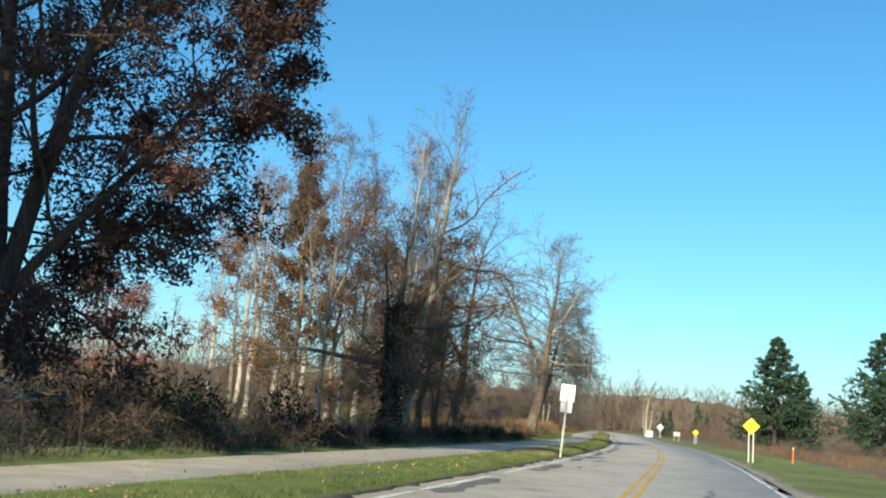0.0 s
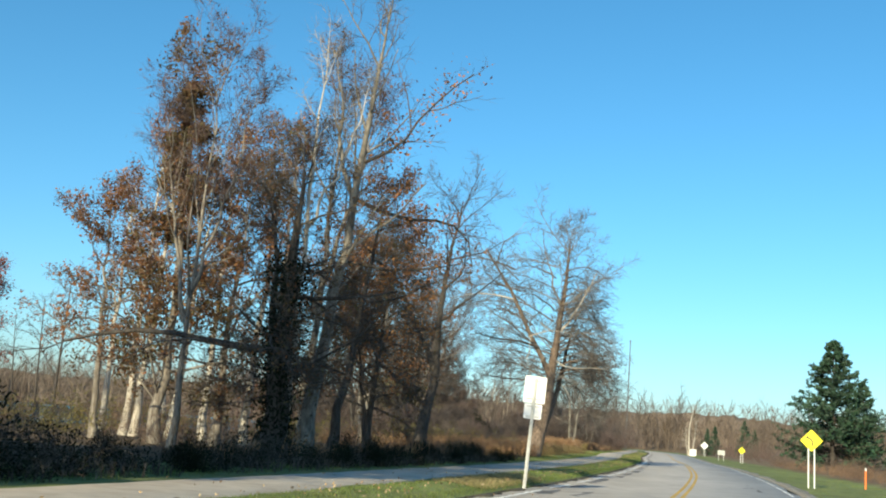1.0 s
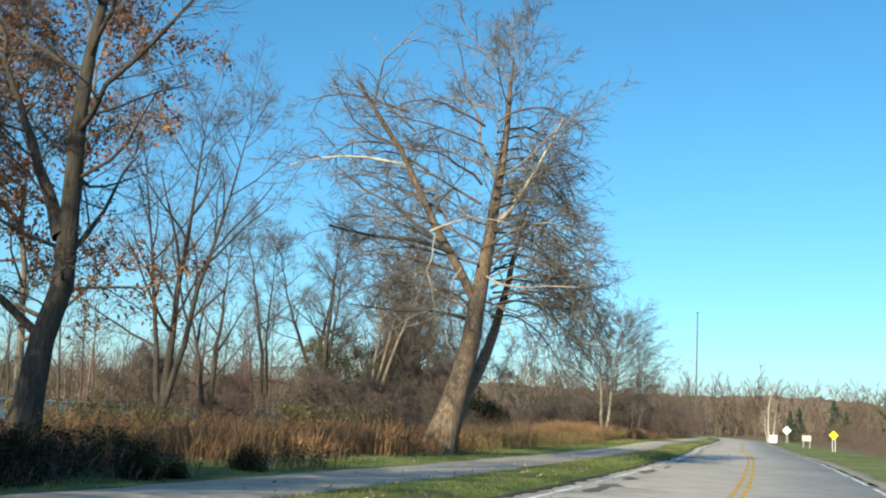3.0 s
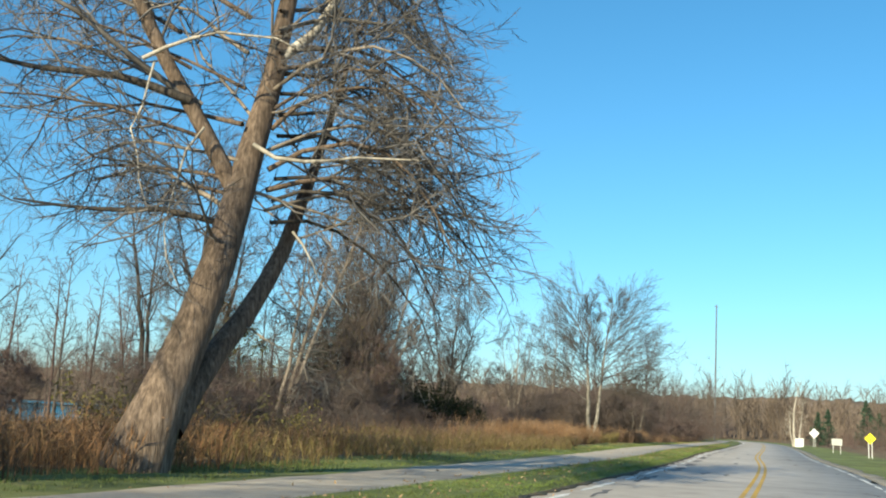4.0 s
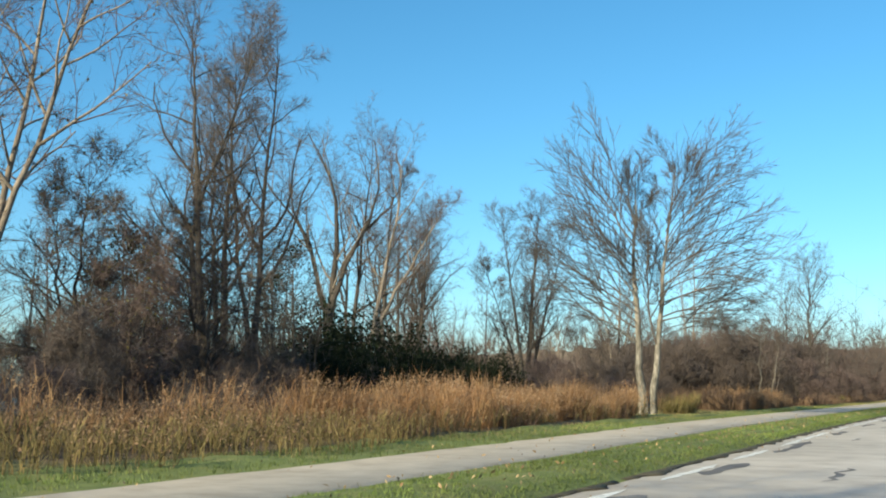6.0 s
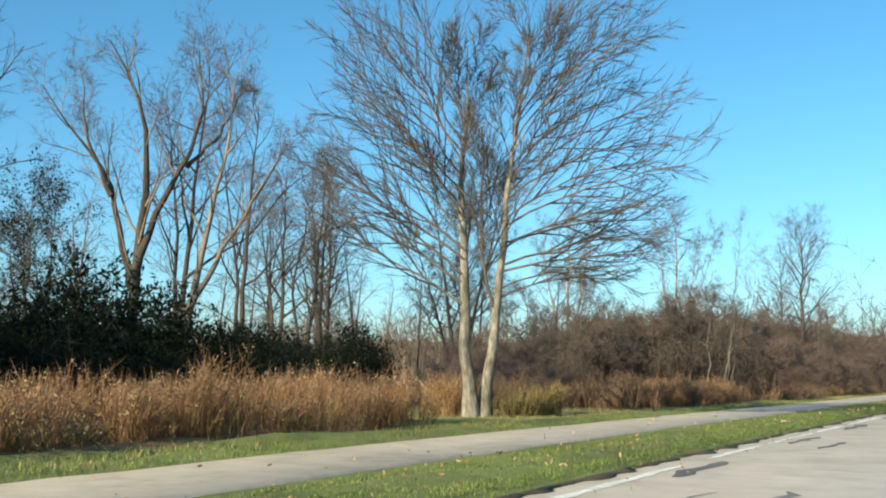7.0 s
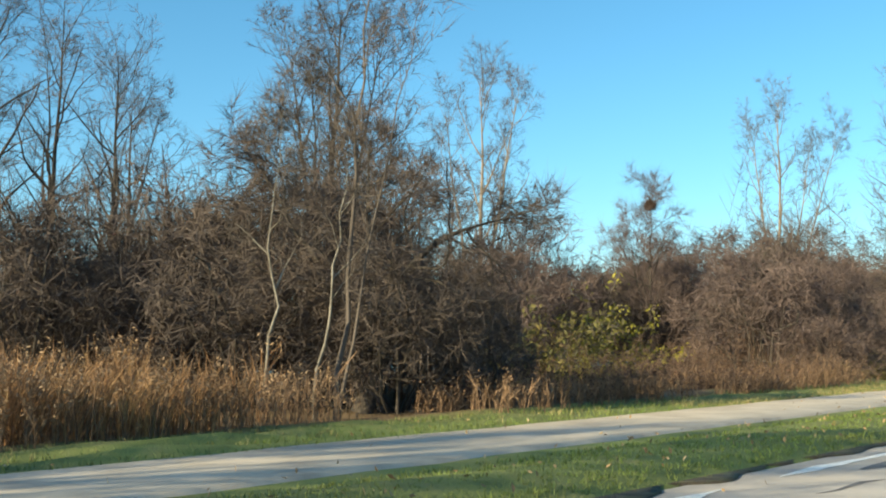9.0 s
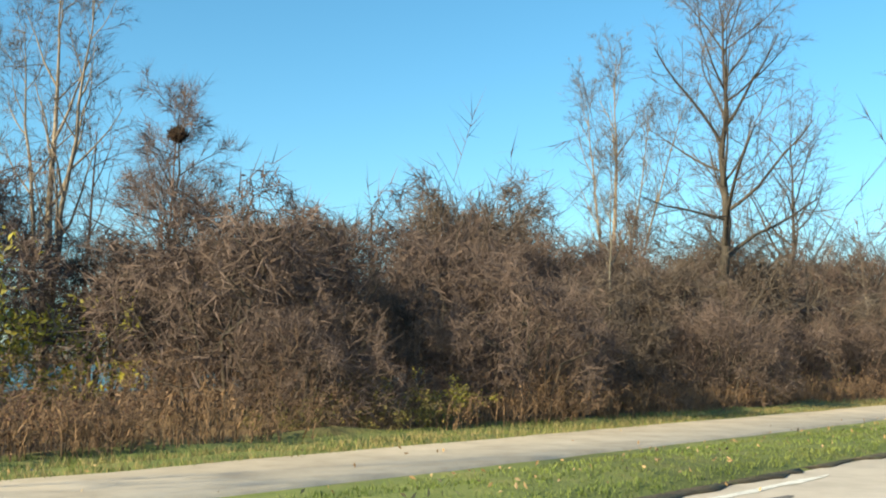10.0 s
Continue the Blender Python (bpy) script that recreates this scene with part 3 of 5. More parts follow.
def conifer(name, x, y, height, width, label, seed, whorls=26, per=7, needles=9000, low=0.06):
    rng = np.random.default_rng(seed)
    root = new(name)
    root.location = (x, y, float(land(x, y)) - 0.05)
    tagged(root, label, "pine tree", "evergreen trees")
    sp = stem_line([(0, 0, 0), (0.1, 0, height * 0.5), (0, 0.1, height)], 12, rng, 0.03)[None]
    sr = (height * 0.018 * np.linspace(1.2, 0.12, 12))[None]
    part("trunk", tubes([(sp, sr, 8)], "trunk"), M_barkd, root)
    z = np.repeat(np.linspace(low, 0.97, whorls), per) + rng.normal(0, 0.012, whorls * per)
    a = rng.uniform(0, 2 * np.pi, len(z))
    L = width * 0.5 * np.clip(np.maximum(1 - z, 0) ** 0.75 * 1.15, 0.05, 1) * rng.uniform(0.55, 1.2, len(z))
    n = 5
    p = np.zeros((len(z), n, 3))
    p[:, 0, 2] = z * height
    d = np.stack([np.cos(a), np.sin(a), 0.25 - 0.2 * (1 - z)], 1)
    for k in range(1, n):
        p[:, k] = p[:, k - 1] + d * (L / (n - 1))[:, None]
        d[:, 2] += 0.06
    r = (0.012 * L)[:, None] * np.linspace(1, 0.3, n)[None] + 0.006
    tp, tr = offshoots(rng, p, r, 6, 0.25, 0.98, 50, 0.35, 3, 0.01, 0.12, 0.12, 0.8, 0.5, 0.4)
    part("framework", tubes([(p, r, 4), (tp, tr, 3)], "framework"), M_barkd, root)
    spots = np.concatenate([along(rng, tp, needles * 3 // 4, 0.1, 0.07), along(rng, p, needles // 4, 0.35, 0.07)])
    part("foliage", flakes(rng, spots, 0.095, "foliage", 2.2), M_needle, root)
    return root


def up(h, lean=(0, 0), bow=(0, 0)):
    """A trunk's line: height, how far its top leans, how far its middle bows."""
    return [(0, 0, 0), (bow[0] + lean[0] * 0.4, bow[1] + lean[1] * 0.4, h * 0.45), (lean[0], lean[1], h)]


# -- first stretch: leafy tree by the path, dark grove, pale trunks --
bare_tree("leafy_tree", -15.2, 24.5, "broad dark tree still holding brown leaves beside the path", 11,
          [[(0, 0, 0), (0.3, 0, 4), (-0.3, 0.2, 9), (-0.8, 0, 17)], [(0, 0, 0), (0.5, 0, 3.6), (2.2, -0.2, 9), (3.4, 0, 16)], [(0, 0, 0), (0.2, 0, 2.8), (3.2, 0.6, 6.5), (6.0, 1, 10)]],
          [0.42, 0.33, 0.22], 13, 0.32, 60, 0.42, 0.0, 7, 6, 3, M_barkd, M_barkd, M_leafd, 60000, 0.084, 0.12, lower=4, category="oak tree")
# two trees outside the view, added to cast shade on brush and grove
bare_tree("leafy_tree", -23.5, -4.0, "unseen broad tree with brown leaves, added to shade the brush", 12, [up(26), [(0, 0, 0), (0.5, 0.6, 6), (2.5, 3, 22)]], [0.45, 0.3], 15, 0.2, 60, 0.36, 0.02, 5, 4, 0, M_barkd, M_twigd, M_leafd, 12000, 0.24, category="oak tree")
bare_tree("leafy_tree", -19.0, 5.0, "unseen broad tree with brown leaves, added to shade the brush", 13, [up(20), [(0, 0, 0), (0.5, -0.6, 5), (1.5, -3, 17)]], [0.5, 0.3], 16, 0.15, 58, 0.36, 0.02, 6, 5, 0, M_barkd, M_twigd, M_leafd, 20000, 0.24, category="oak tree")
bare_tree("vine_clad_tree", -9.5, 48.0, "dark vine-clad tree with long level limb over brush", 21, [up(9, (0.2, 0)), up(8, (-0.8, 0.5))], [0.40, 0.25], 12, 0.25, 68, 0.44, -0.03, 6, 6, 3, M_barkd, M_twigd, M_leafm, 3600, 0.06, 0.13,
          extra=[([(0, 0, 3.2), (-2.0, 0.3, 3.3), (-4.5, 0.5, 3.9), (-7.5, 0.8, 3.2)], 0.13), ([(0.1, 0, 4.9), (1.5, 0.5, 4.9), (3.4, 0.6, 5.3)], 0.08), ([(0, 0, 2.8), (1.2, 0.8, 3.0), (2.6, 1.0, 2.4)], 0.07)], lower=6, group="grove trees", ivy=6.0)
bare_tree("dead_tree", -9.2, 50.3, "tall dead tree with pale peeling upper trunk", 22, [[(0, 0, 0), (0.3, 0, 4), (1.2, -0.5, 9), (1.5, -0.5, 12), (1.7, -0.4, 15.0)], [(1.0, -0.3, 8.0), (0.4, -0.5, 10.0), (0.2, -0.6, 13.5)]], [0.25, 0.09], 15, 0.35, 42, 0.24, 0.12, 5, 4, 1, M_barkm, M_twig, None, 0, 0.05, 0.16,
          extra=[([(1.3, -0.5, 9.6), (2.6, -0.4, 10.1), (3.4, -0.2, 12.0), (4.6, 0, 12.8)], 0.055), ([(1.1, -0.3, 8.4), (2.2, 0.9, 7.9), (3.2, 1.9, 8.1), (4.0, 2.6, 8.7), (4.4, 2.8, 8.3), (4.5, 2.8, 6.8)], 0.075), ([(0.8, 0, 6.4), (2.4, 0.6, 6.2), (4.4, 0.8, 6.6)], 0.06)], extra_mat=M_barkd, extra_leaves=(M_leafo, 900), group="grove trees")
bare_tree("pale_tree", -9.3, 48.3, "thin white dead leader rising through the vine-clad crown", 32, [up(13.2, (0.3, 0)), [(0.1, 0, 7), (1.2, 0.2, 9.5), (1.8, 0.2, 12)]], [0.12, 0.05], 9, 0.55, 38, 0.16, 0.1, 4, 3, 1, M_barkp, M_twigp, None, group="grove trees")
bare_tree("drooping_tree", -8.6, 55.6, "small dark tree with drooping twigs beside the path", 33, [up(7.6, (0.4, 0.2)), up(6.2, (-0.9, 0.3))], [0.14, 0.1], 15, 0.25, 66, 0.46, -0.14, 7, 6, 4, M_barkd, M_twigd, M_leafm, 6000, 0.055, 0.14, group="grove trees")
bare_tree("russet_tree", -9.0, 52.5, "spreading tree holding russet leaves low in the crown", 23, [up(9.5, (1.2, 0.5))], 0.18, 12, 0.4, 72, 0.42, -0.02, 6, 5, 2, M_barkd, M_twigd, M_leafo, 2600, 0.075, 0.13, group="grove trees", lower=2)
bare_tree("pale_tree", -12.9, 48.5, "slender pale-barked bare tree in the grove", 24, [up(12.6, (0.4, 0)), [(0.1, 0, 5), (1.0, 0.2, 8.5), (1.6, 0.2, 11.5)], [(0, 0, 4), (-1.0, 0.3, 8), (-1.5, 0.4, 11.2)]], [0.11, 0.07, 0.07], 11, 0.35, 32, 0.33, 0.12, 5, 5, 2, M_bark, M_twigr, M_leafb, 700, 0.06, 0.1, group="grove trees")
bare_tree("pale_tree", -10.6, 54.0, "tall bare tree with brown seed-laden twigs", 25, [up(13.4, (0.6, 0)), [(0.1, 0, 5), (1.1, 0.2, 9.4), (1.9, 0.2, 12.8)]], [0.17, 0.1], 12, 0.35, 32, 0.33, 0.12, 5, 5, 2, M_bark, M_twigr, M_leafb, 1000, 0.06, 0.1, group="grove trees")
bare_tree("russet_tree", -15.7, 53.3, "tall narrow tree clad in olive and russet leaves", 26, [up(13.4, (0, 0), (0.2, 0))], 0.2, 46, 0.08, 66, 0.27, -0.01, 6, 5, 2, M_bark, M_twig, M_leafm, 13000, 0.085, 0.1, group="grove trees", taper=0.92)
bare_tree("russet_tree", -14.0, 54.5, "medium tree full of russet leaves", 27, [up(9.5, (0.5, 0))], 0.17, 16, 0.25, 62, 0.42, 0.0, 6, 5, 2, M_bark, M_twig, M_leafo, 4000, 0.08, 0.12, group="grove trees")
bare_tree("russet_tree", -19.5, 56.0, "medium tree full of russet leaves", 28, [up(9.0, (-0.5, 0))], 0.15, 15, 0.3, 60, 0.42, 0.0, 6, 5, 2, M_bark, M_twig, M_leafo, 3600, 0.08, 0.12, group="grove trees")
bare_tree("red_tree", -27.5, 58.0, "small tree with dark red autumn leaves", 29, [up(6.8, (-0.3, 0)), up(6, (0.8, 0.3))], [0.12, 0.09], 12, 0.2, 58, 0.45, 0.02, 6, 5, 2, M_bark, M_twigr, M_leafr, 3600, 0.075, 0.12, group="grove trees")
for k, (x, y, h, lx) in enumerate([(-17.4, 61.5, 13, 0.3), (-14.2, 58.0, 12, 0.6), (-13.4, 58.3, 12.5, 0.2), (-20.7, 61.8, 13.5, 0.9), (-21.6, 62.6, 14, 0.5), (-19.8, 63.5, 12.5, 1.1), (-25.0, 67.0, 12, 0.2), (-23.2, 70.0, 14, -0.4)]):
    bare_tree("pale_tree", x, y, "slim sunlit pale trunk with thin brown twigs", 40 + k, [up(h, (lx, 0))], 0.17, 9, 0.45, 42, 0.28, 0.08, 5, 5, 2, M_barkp, M_twigr, M_leafo, 900, 0.07, 0.1, group="grove trees")
bare_tree("bare_tree", -9.9, 71.0, "dark bare tree with stout trunk and crooked limbs", 60, [[(0, 0, 0), (0.6, 0, 3.5), (0.5, 0, 7), (1.4, 0, 13)], [(0.5, 0, 4.5), (-0.9, 0.2, 7), (-2.2, 0.3, 10)]], [0.31, 0.15], 15, 0.3, 60, 0.36, 0.07, 6, 5, 3, M_barkd, M_twigd, M_leafo, 250, 0.07, 0.15, lower=2,
          extra=[([(0.3, 0, 2.4), (-1.0, -0.5, 3.6), (-2.6, -0.8, 4.8), (-4.6, -1, 5.2)], 0.1)])
bare_tree("russet_tree", -14.6, 77.5, "medium tree full of russet leaves", 61, [up(11.5, (1.5, 0)), up(10.5, (-1.0, 0))], [0.17, 0.14], 14, 0.25, 60, 0.46, 0.03, 6, 5, 2, M_bark, M_twig, M_leafo, 9000, 0.085, 0.12)

# -- the leaning sycamore --
def sycamore_limbs():
    """Limbs across the view from the road: a big ascending one, pale dead ones, and long drooping ones with fine twigs."""
    rng = np.random.default_rng(5)
    P = lambda pts, back=0.0: view_plane(pts, 15, back)
    out = [(P([(1.25, 5.3, 1.3), (0.3, 6.9, 1.0), (-0.5, 8.2, 0.8), (-1.5, 10.1, 0.8), (-2.2, 11.8, 0.8), (-3.6, 13.4, 0.8)]), 0.19, M_barks),
           (P([(1.7, 8.4, 1.8), (2.6, 9.5, 2.0), (3.5, 11.2, 2.2), (4.2, 12.8, 2.2)]), 0.12, M_barkp),
           (P([(1.8, 10.0, 1.9), (1.2, 11.6, 1.6), (0.6, 13.2, 1.4), (0.2, 14.6, 1.4)]), 0.08, M_limb),
           (P([(-1.6, 10.3, 0.8), (-3.2, 10.6, 0.8), (-4.6, 10.4, 0.7), (-6.0, 10.0, 0.6)]), 0.06, M_barkp),
           (P([(0.2, 7.2, 0.9), (-1.0, 7.6, 0.4), (-2.4, 7.4, 0.2), (-4.2, 7.8, 0.0)]), 0.10, M_barkd),
           (P([(1.1, 4.8, 1.2), (-0.2, 5.2, 1.3), (-1.6, 4.9, 1.4), (-3.4, 5.2, 1.6)]), 0.075, M_barkd),
           (P([(-0.6, 7.8, 0.2), (0.5, 8.3, 0.0), (1.6, 8.5, 0.1), (2.4, 8.1, 0.2)]), 0.045, M_barkp),
           (P([(1.5, 6.4, 1.0), (2.3, 5.8, 0.6), (3.2, 6.1, 0.4), (4.8, 6.1, 0.4)]), 0.05, M_barkp),
           (P([(0.6, 6.6, 0.6), (0.0, 5.4, 0.3), (0.1, 4.2, 0.2), (0.5, 3.4, 0.2)]), 0.028, M_barkp),
           (P([(-0.4, 7.8, 0.3), (-0.7, 6.6, 0.0), (-0.5, 5.6, 0.0), (-0.2, 4.9, 0.0)]), 0.026, M_barkp),
           (P([(2.2, 4.9, 2.2), (2.7, 4.2, 2.0), (3.3, 3.4, 1.9)]), 0.028, M_barkp)]
    for k in range(18):
        z0 = 5.2 + 0.42 * k
        far = rng.uniform(2.2, 3.6) + (0.7 if k < 10 else 0)
        back = rng.uniform(-1.5, 5.0)
        rise, fall = rng.uniform(0.5, 1.3), rng.uniform(0.9, 2.4)
        out.append((P([(1.7, z0, 1.6), (1.7 + far * 0.35, z0 + rise, 1.6 + back * 0.35), (1.7 + far * 0.7, z0 + rise * 0.9, 1.6 + back * 0.7), (1.7 + far, z0 + rise - fall, 1.6 + back)]), rng.uniform(0.04, 0.06), M_barks if k % 3 else M_limb))
    for k in range(22):
        z0 = 5.0 + 0.37 * k
        far = rng.uniform(2.6, 4.6)
        u0, back = (1.2 if k % 2 else 1.2 - 0.38 * (z0 - 5)), rng.uniform(-2.5, 3.0)
        rise, fall = rng.uniform(0.4, 1.5), rng.uniform(0.2, 1.6)
        out.append((P([(u0, z0, 1.2), (u0 - far * 0.35, z0 + rise * 0.6, 1.2 + back * 0.35), (u0 - far * 0.7, z0 + rise, 1.2 + back * 0.7), (u0 - far, z0 + rise - fall * 0.5, 1.2 + back)]), rng.uniform(0.04, 0.06), M_barks if k % 3 else M_limb))
    for k in range(9):
        z0, far, back, fall = 5.0 + 0.45 * k, rng.uniform(3.2, 4.8), rng.uniform(-1.0, 4.0), rng.uniform(1.8, 3.2)
        out.append((P([(1.8, z0, 1.8), (1.8 + far * 0.35, z0 + 0.5, 1.8 + back * 0.35), (1.8 + far * 0.75, z0 - fall * 0.3, 1.8 + back * 0.7), (1.8 + far, z0 - fall, 1.8 + back)]), 0.045, M_barkd))
    return out


bare_tree("sycamore", -6.1, 88.7, "large leaning sycamore with flaking bark and pale limbs", 70,
          [view_plane([(0, 0), (0.45, 1.4), (0.9, 2.9, 0.3), (1.08, 4.3, 0.9), (1.3, 5.6, 1.4), (1.62, 7.2, 1.7), (1.74, 9.6, 1.9), (2.0, 12.2, 2.0), (2.2, 15.0, 2.0)], 15),
           view_plane([(0.42, 0.9, 0.25), (0.72, 1.7, 0.8), (1.2, 2.6, 1.6), (1.85, 4.0, 2.4), (2.2, 5.2, 2.8), (2.5, 7.0, 3.2), (3.2, 10.0, 3.6)], 15)], [0.46, 0.29], 16, 0.42, 58, 0.34, 0.03, 8, 7, 2, M_barks, M_twigs, None, 0, 0.05, 0.2, lower=2, slim=0.0085, taper=0.35, thick=1.3, limb_bark=M_limb,
          extra=sycamore_limbs(), category="sycamore tree")

# -- the twin-trunked maple --
def maple_limbs():
    """Upswept limbs on the left trunk, long arching ones that level out on the right trunk."""
    rng = np.random.default_rng(17)
    out = []
    for k in range(15):
        z0 = 4.3 + 0.36 * k + rng.uniform(-0.15, 0.15)
        u0 = 0.72 + 0.075 * (z0 - 4.5)
        far = (5.7 - 0.17 * k) * rng.uniform(0.75, 1.1)
        back = rng.uniform(-0.55, 0.55) * far
        rise = 0.7 + 0.25 * k + rng.uniform(-0.3, 0.3)
        out.append((view_plane([(u0, z0)], 33, 0.1) + view_plane([(u0 + far * 0.22, z0 + rise * 0.42)], 33, back * 0.22) + view_plane([(u0 + far * 0.58, z0 + rise * 0.82)], 33, back * 0.6) + view_plane([(u0 + far, z0 + rise)], 33, back), 0.042 - 0.0012 * k, M_barkm if k % 5 == 0 else M_twig))
    for k in range(14):
        z0 = 3.5 + 0.40 * k + rng.uniform(-0.15, 0.15)
        u0 = -0.42
        far = (4.9 - 0.17 * k) * rng.uniform(0.75, 1.1)
        back = rng.uniform(-0.6, 0.6) * far
        rise = 2.2 + 0.20 * k + rng.uniform(-0.4, 0.4)
        out.append((view_plane([(u0, z0)], 33) + view_plane([(u0 - far * 0.3, z0 + rise * 0.34)], 33, back * 0.3) + view_plane([(u0 - far * 0.65, z0 + rise * 0.72)], 33, back * 0.65) + view_plane([(u0 - far, z0 + rise)], 33, back), 0.045 - 0.0012 * k, M_barkm if k % 5 == 0 else M_twig))
    for k in range(2):
        z0, far, back = 3.6 + 0.22 * k, rng.uniform(3.2, 4.8), rng.uniform(-0.5, 0.9) * 3
        out.append((view_plane([(0.62, z0, 0.1), (0.62 + far * 0.3, z0 + 0.5, back * 0.3), (0.62 + far * 0.65, z0 + 0.75, back * 0.65), (0.62 + far, z0 + 0.6, back)], 33), 0.03, M_twig))
    out.append((view_plane([(0.55, 3.1), (0.15, 3.5), (0.05, 4.6), (0.15, 6.5), (0.1, 8.8)], 33, 0.1), 0.06, M_twig))
    return out


bare_tree("twin_trunk_tree", -8.62, 161.4, "bare maple with two pale trunks and upswept twigs", 80,
          [view_plane([(-0.22, 0), (-0.36, 2.0), (-0.42, 3.7), (-0.36, 4.9, 0.2), (-0.46, 5.8, 0.3), (-0.48, 7.7, 0.4), (-0.3, 11.4, 0.5)], 33), view_plane([(0.2, 0), (0.42, 2.2), (0.72, 4.4), (0.92, 7.0), (1.2, 9.2), (1.6, 11.8)], 33, 0.1)], [0.2, 0.175], 12, 0.4, 36, 0.30, 0.05, 10, 6, 2, M_barkm, M_twigd, None, 0, 0.05, 0.06, taper=0.5, slim=0.0075, limb_bark=M_twig, tight=27, thick=1.45, near=True, category="maple tree", tips=1, extra=maple_limbs())

# -- tall trees behind the reeds --
TALL = [(-26.9, 155.5, 20.5, 1.2), (-26.6, 152.6, 18.5, 0.4), (-30.5, 129.0, 17, -2.5), (-22.0, 119.0, 15, 0.5), (-23.5, 147.5, 19, -1.2), (-41.5, 196, 19, 0.6), (-42.3, 202.5, 20, 0.9), (-45.0, 207.5, 20, 0.5), (-40.5, 197.8, 20, 1.9), (-47, 210, 18, 0.1), (-37.5, 186.5, 21, 1.2), (-35.8, 178.5, 21, 2.2), (-44, 199.5, 17, -1.0)]
for k, (x, y, h, lx) in enumerate(TALL):
    h *= 0.88
    bare_tree("bare_tree", x, y, "tall bare tree with dark slender trunk", 100 + k,
              [up(h, (lx, 0), (0.25 * (k % 3) - 0.25, 0)), [(0, 0, h * 0.15), (-1.3 + 0.5 * (k % 4), 0.2, h * 0.45), (-2.2 + 1.1 * (k % 5), 0.3, h * 0.93)]], [0.22, 0.15], 12, 0.3, 46, 0.34, 0.07, 7 if k < 5 else 5, 6 if k < 5 else 5, 3, M_barkd, M_twig, None, 0, 0.05, 0.14, group="tall trees by the lake", lower=2, thick=1.1)
# a wide forked tree, a leaning tan pair and a low-limbed dark tree
bare_tree("forked_tree", -34.0, 173.5, "tall wide-forked bare tree with tan upper limbs", 160,
          [view_plane([(0, 0), (0, 3.0), (0.1, 6.4), (0.6, 11.8), (0.5, 14.7), (-1.6, 18.6)], 33), view_plane([(0, 5.6), (-0.9, 9.4), (-1.6, 12.0), (-3.6, 14.0), (-5.0, 16.2)], 33, 0.3), view_plane([(0.1, 6.2), (1.2, 9.8), (2.5, 12.2), (3.5, 14.7), (3.0, 18.2)], 33, -0.3), view_plane([(2.5, 12.0), (4.2, 13.6), (5.4, 16.4)], 33), view_plane([(-1.2, 10.4), (-2.6, 13.6), (-3.0, 17.2)], 33)],
          [0.36, 0.2, 0.22, 0.11, 0.11], 11, 0.3, 42, 0.30, 0.08, 6, 5, 2, M_barkd, M_twig, None, wander=0.12, limb_bark=M_limb, group="tall trees by the lake", tips=1)
bare_tree("forked_tree", -32.0, 174.5, "tall slanting bare tree with tan trunk", 161, [view_plane([(0, 0), (0.9, 6), (2.2, 12), (2.8, 17)], 33), view_plane([(0.6, 4.5), (3.0, 9), (5.6, 13.5)], 33)], [0.26, 0.17], 11, 0.35, 42, 0.3, 0.08, 5, 5, 3, M_limb, M_twigr, None, group="tall trees by the lake")
bare_tree("leaning_tree", -24.8, 135.7, "pair of leaning tan trunks with fine purplish crown", 162,
          [view_plane([(-0.4, 0), (0.4, 3.5), (1.0, 9.0), (1.0, 15.5)], 22), view_plane([(0.1, 0), (1.4, 6), (2.6, 12.0), (3.2, 18.6)], 22, 0.4), view_plane([(0.6, 1.5), (2.4, 7.5), (4.6, 13.6), (6.0, 18.4)], 22, -0.3)], [0.15, 0.17, 0.15], 12, 0.35, 46, 0.30, 0.07, 6, 6, 3, M_limb, M_twigr, M_leafg, 500, 0.08, wander=0.13, group="tall trees by the lake", thick=1.1)
bare_tree("low_limbed_tree", -28.2, 135.2, "dark bare tree with long low limb by the water", 163,
          [view_plane([(0, 0), (-0.2, 3.0), (-0.6, 6.5), (0.4, 12.5)], 22), view_plane([(-0.1, 2.5), (-1.8, 6.0), (-3.6, 10.5), (-4.2, 14.0)], 22, 0.3)], [0.32, 0.2], 12, 0.35, 52, 0.36, 0.05, 6, 6, 3, M_barkd, M_twigd, None, wander=0.16, group="tall trees by the lake", thick=1.1,
          extra=[(view_plane([(-0.1, 2.2), (-2.2, 3.4), (-4.8, 3.8), (-7.2, 2.8)], 22), 0.12)])
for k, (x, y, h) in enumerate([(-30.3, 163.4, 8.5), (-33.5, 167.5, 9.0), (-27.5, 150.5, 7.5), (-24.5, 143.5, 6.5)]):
    bare_tree("evergreen_tree", x, y, "dark green leafy tree behind the hedge", 170 + k, [up(h, (0.4, 0)), up(h * 0.85, (-1.2, 0.3))], [0.13, 0.1], 14, 0.18, 58, 0.40, 0.04, 6, 5, 1, M_barkd, M_twigd, M_leafe_shade, 2300, 0.075, 0.14, group="hedge trees")
for k, (x, y, h) in enumerate([(-22.5, 139.0, 8.5), (-20.5, 139.5, 5.5), (-21.5, 145.0, 8.5)]):
    bare_tree("brushy_tree", x, y, "dense brown brushy tree among the undergrowth", 180 + k, [up(h, (0.6, 0)), up(h * 0.9, (-1.4, 0.4)), up(h * 0.8, (1.8, -0.4))], [0.12, 0.1, 0.09], 12, 0.12, 52, 0.40, 0.05, 6, 6, 3, M_barkd, M_thornr if k % 2 else M_thorn, M_leafg, 500, 0.06, 0.16, group="undergrowth trees", thick=1.3)
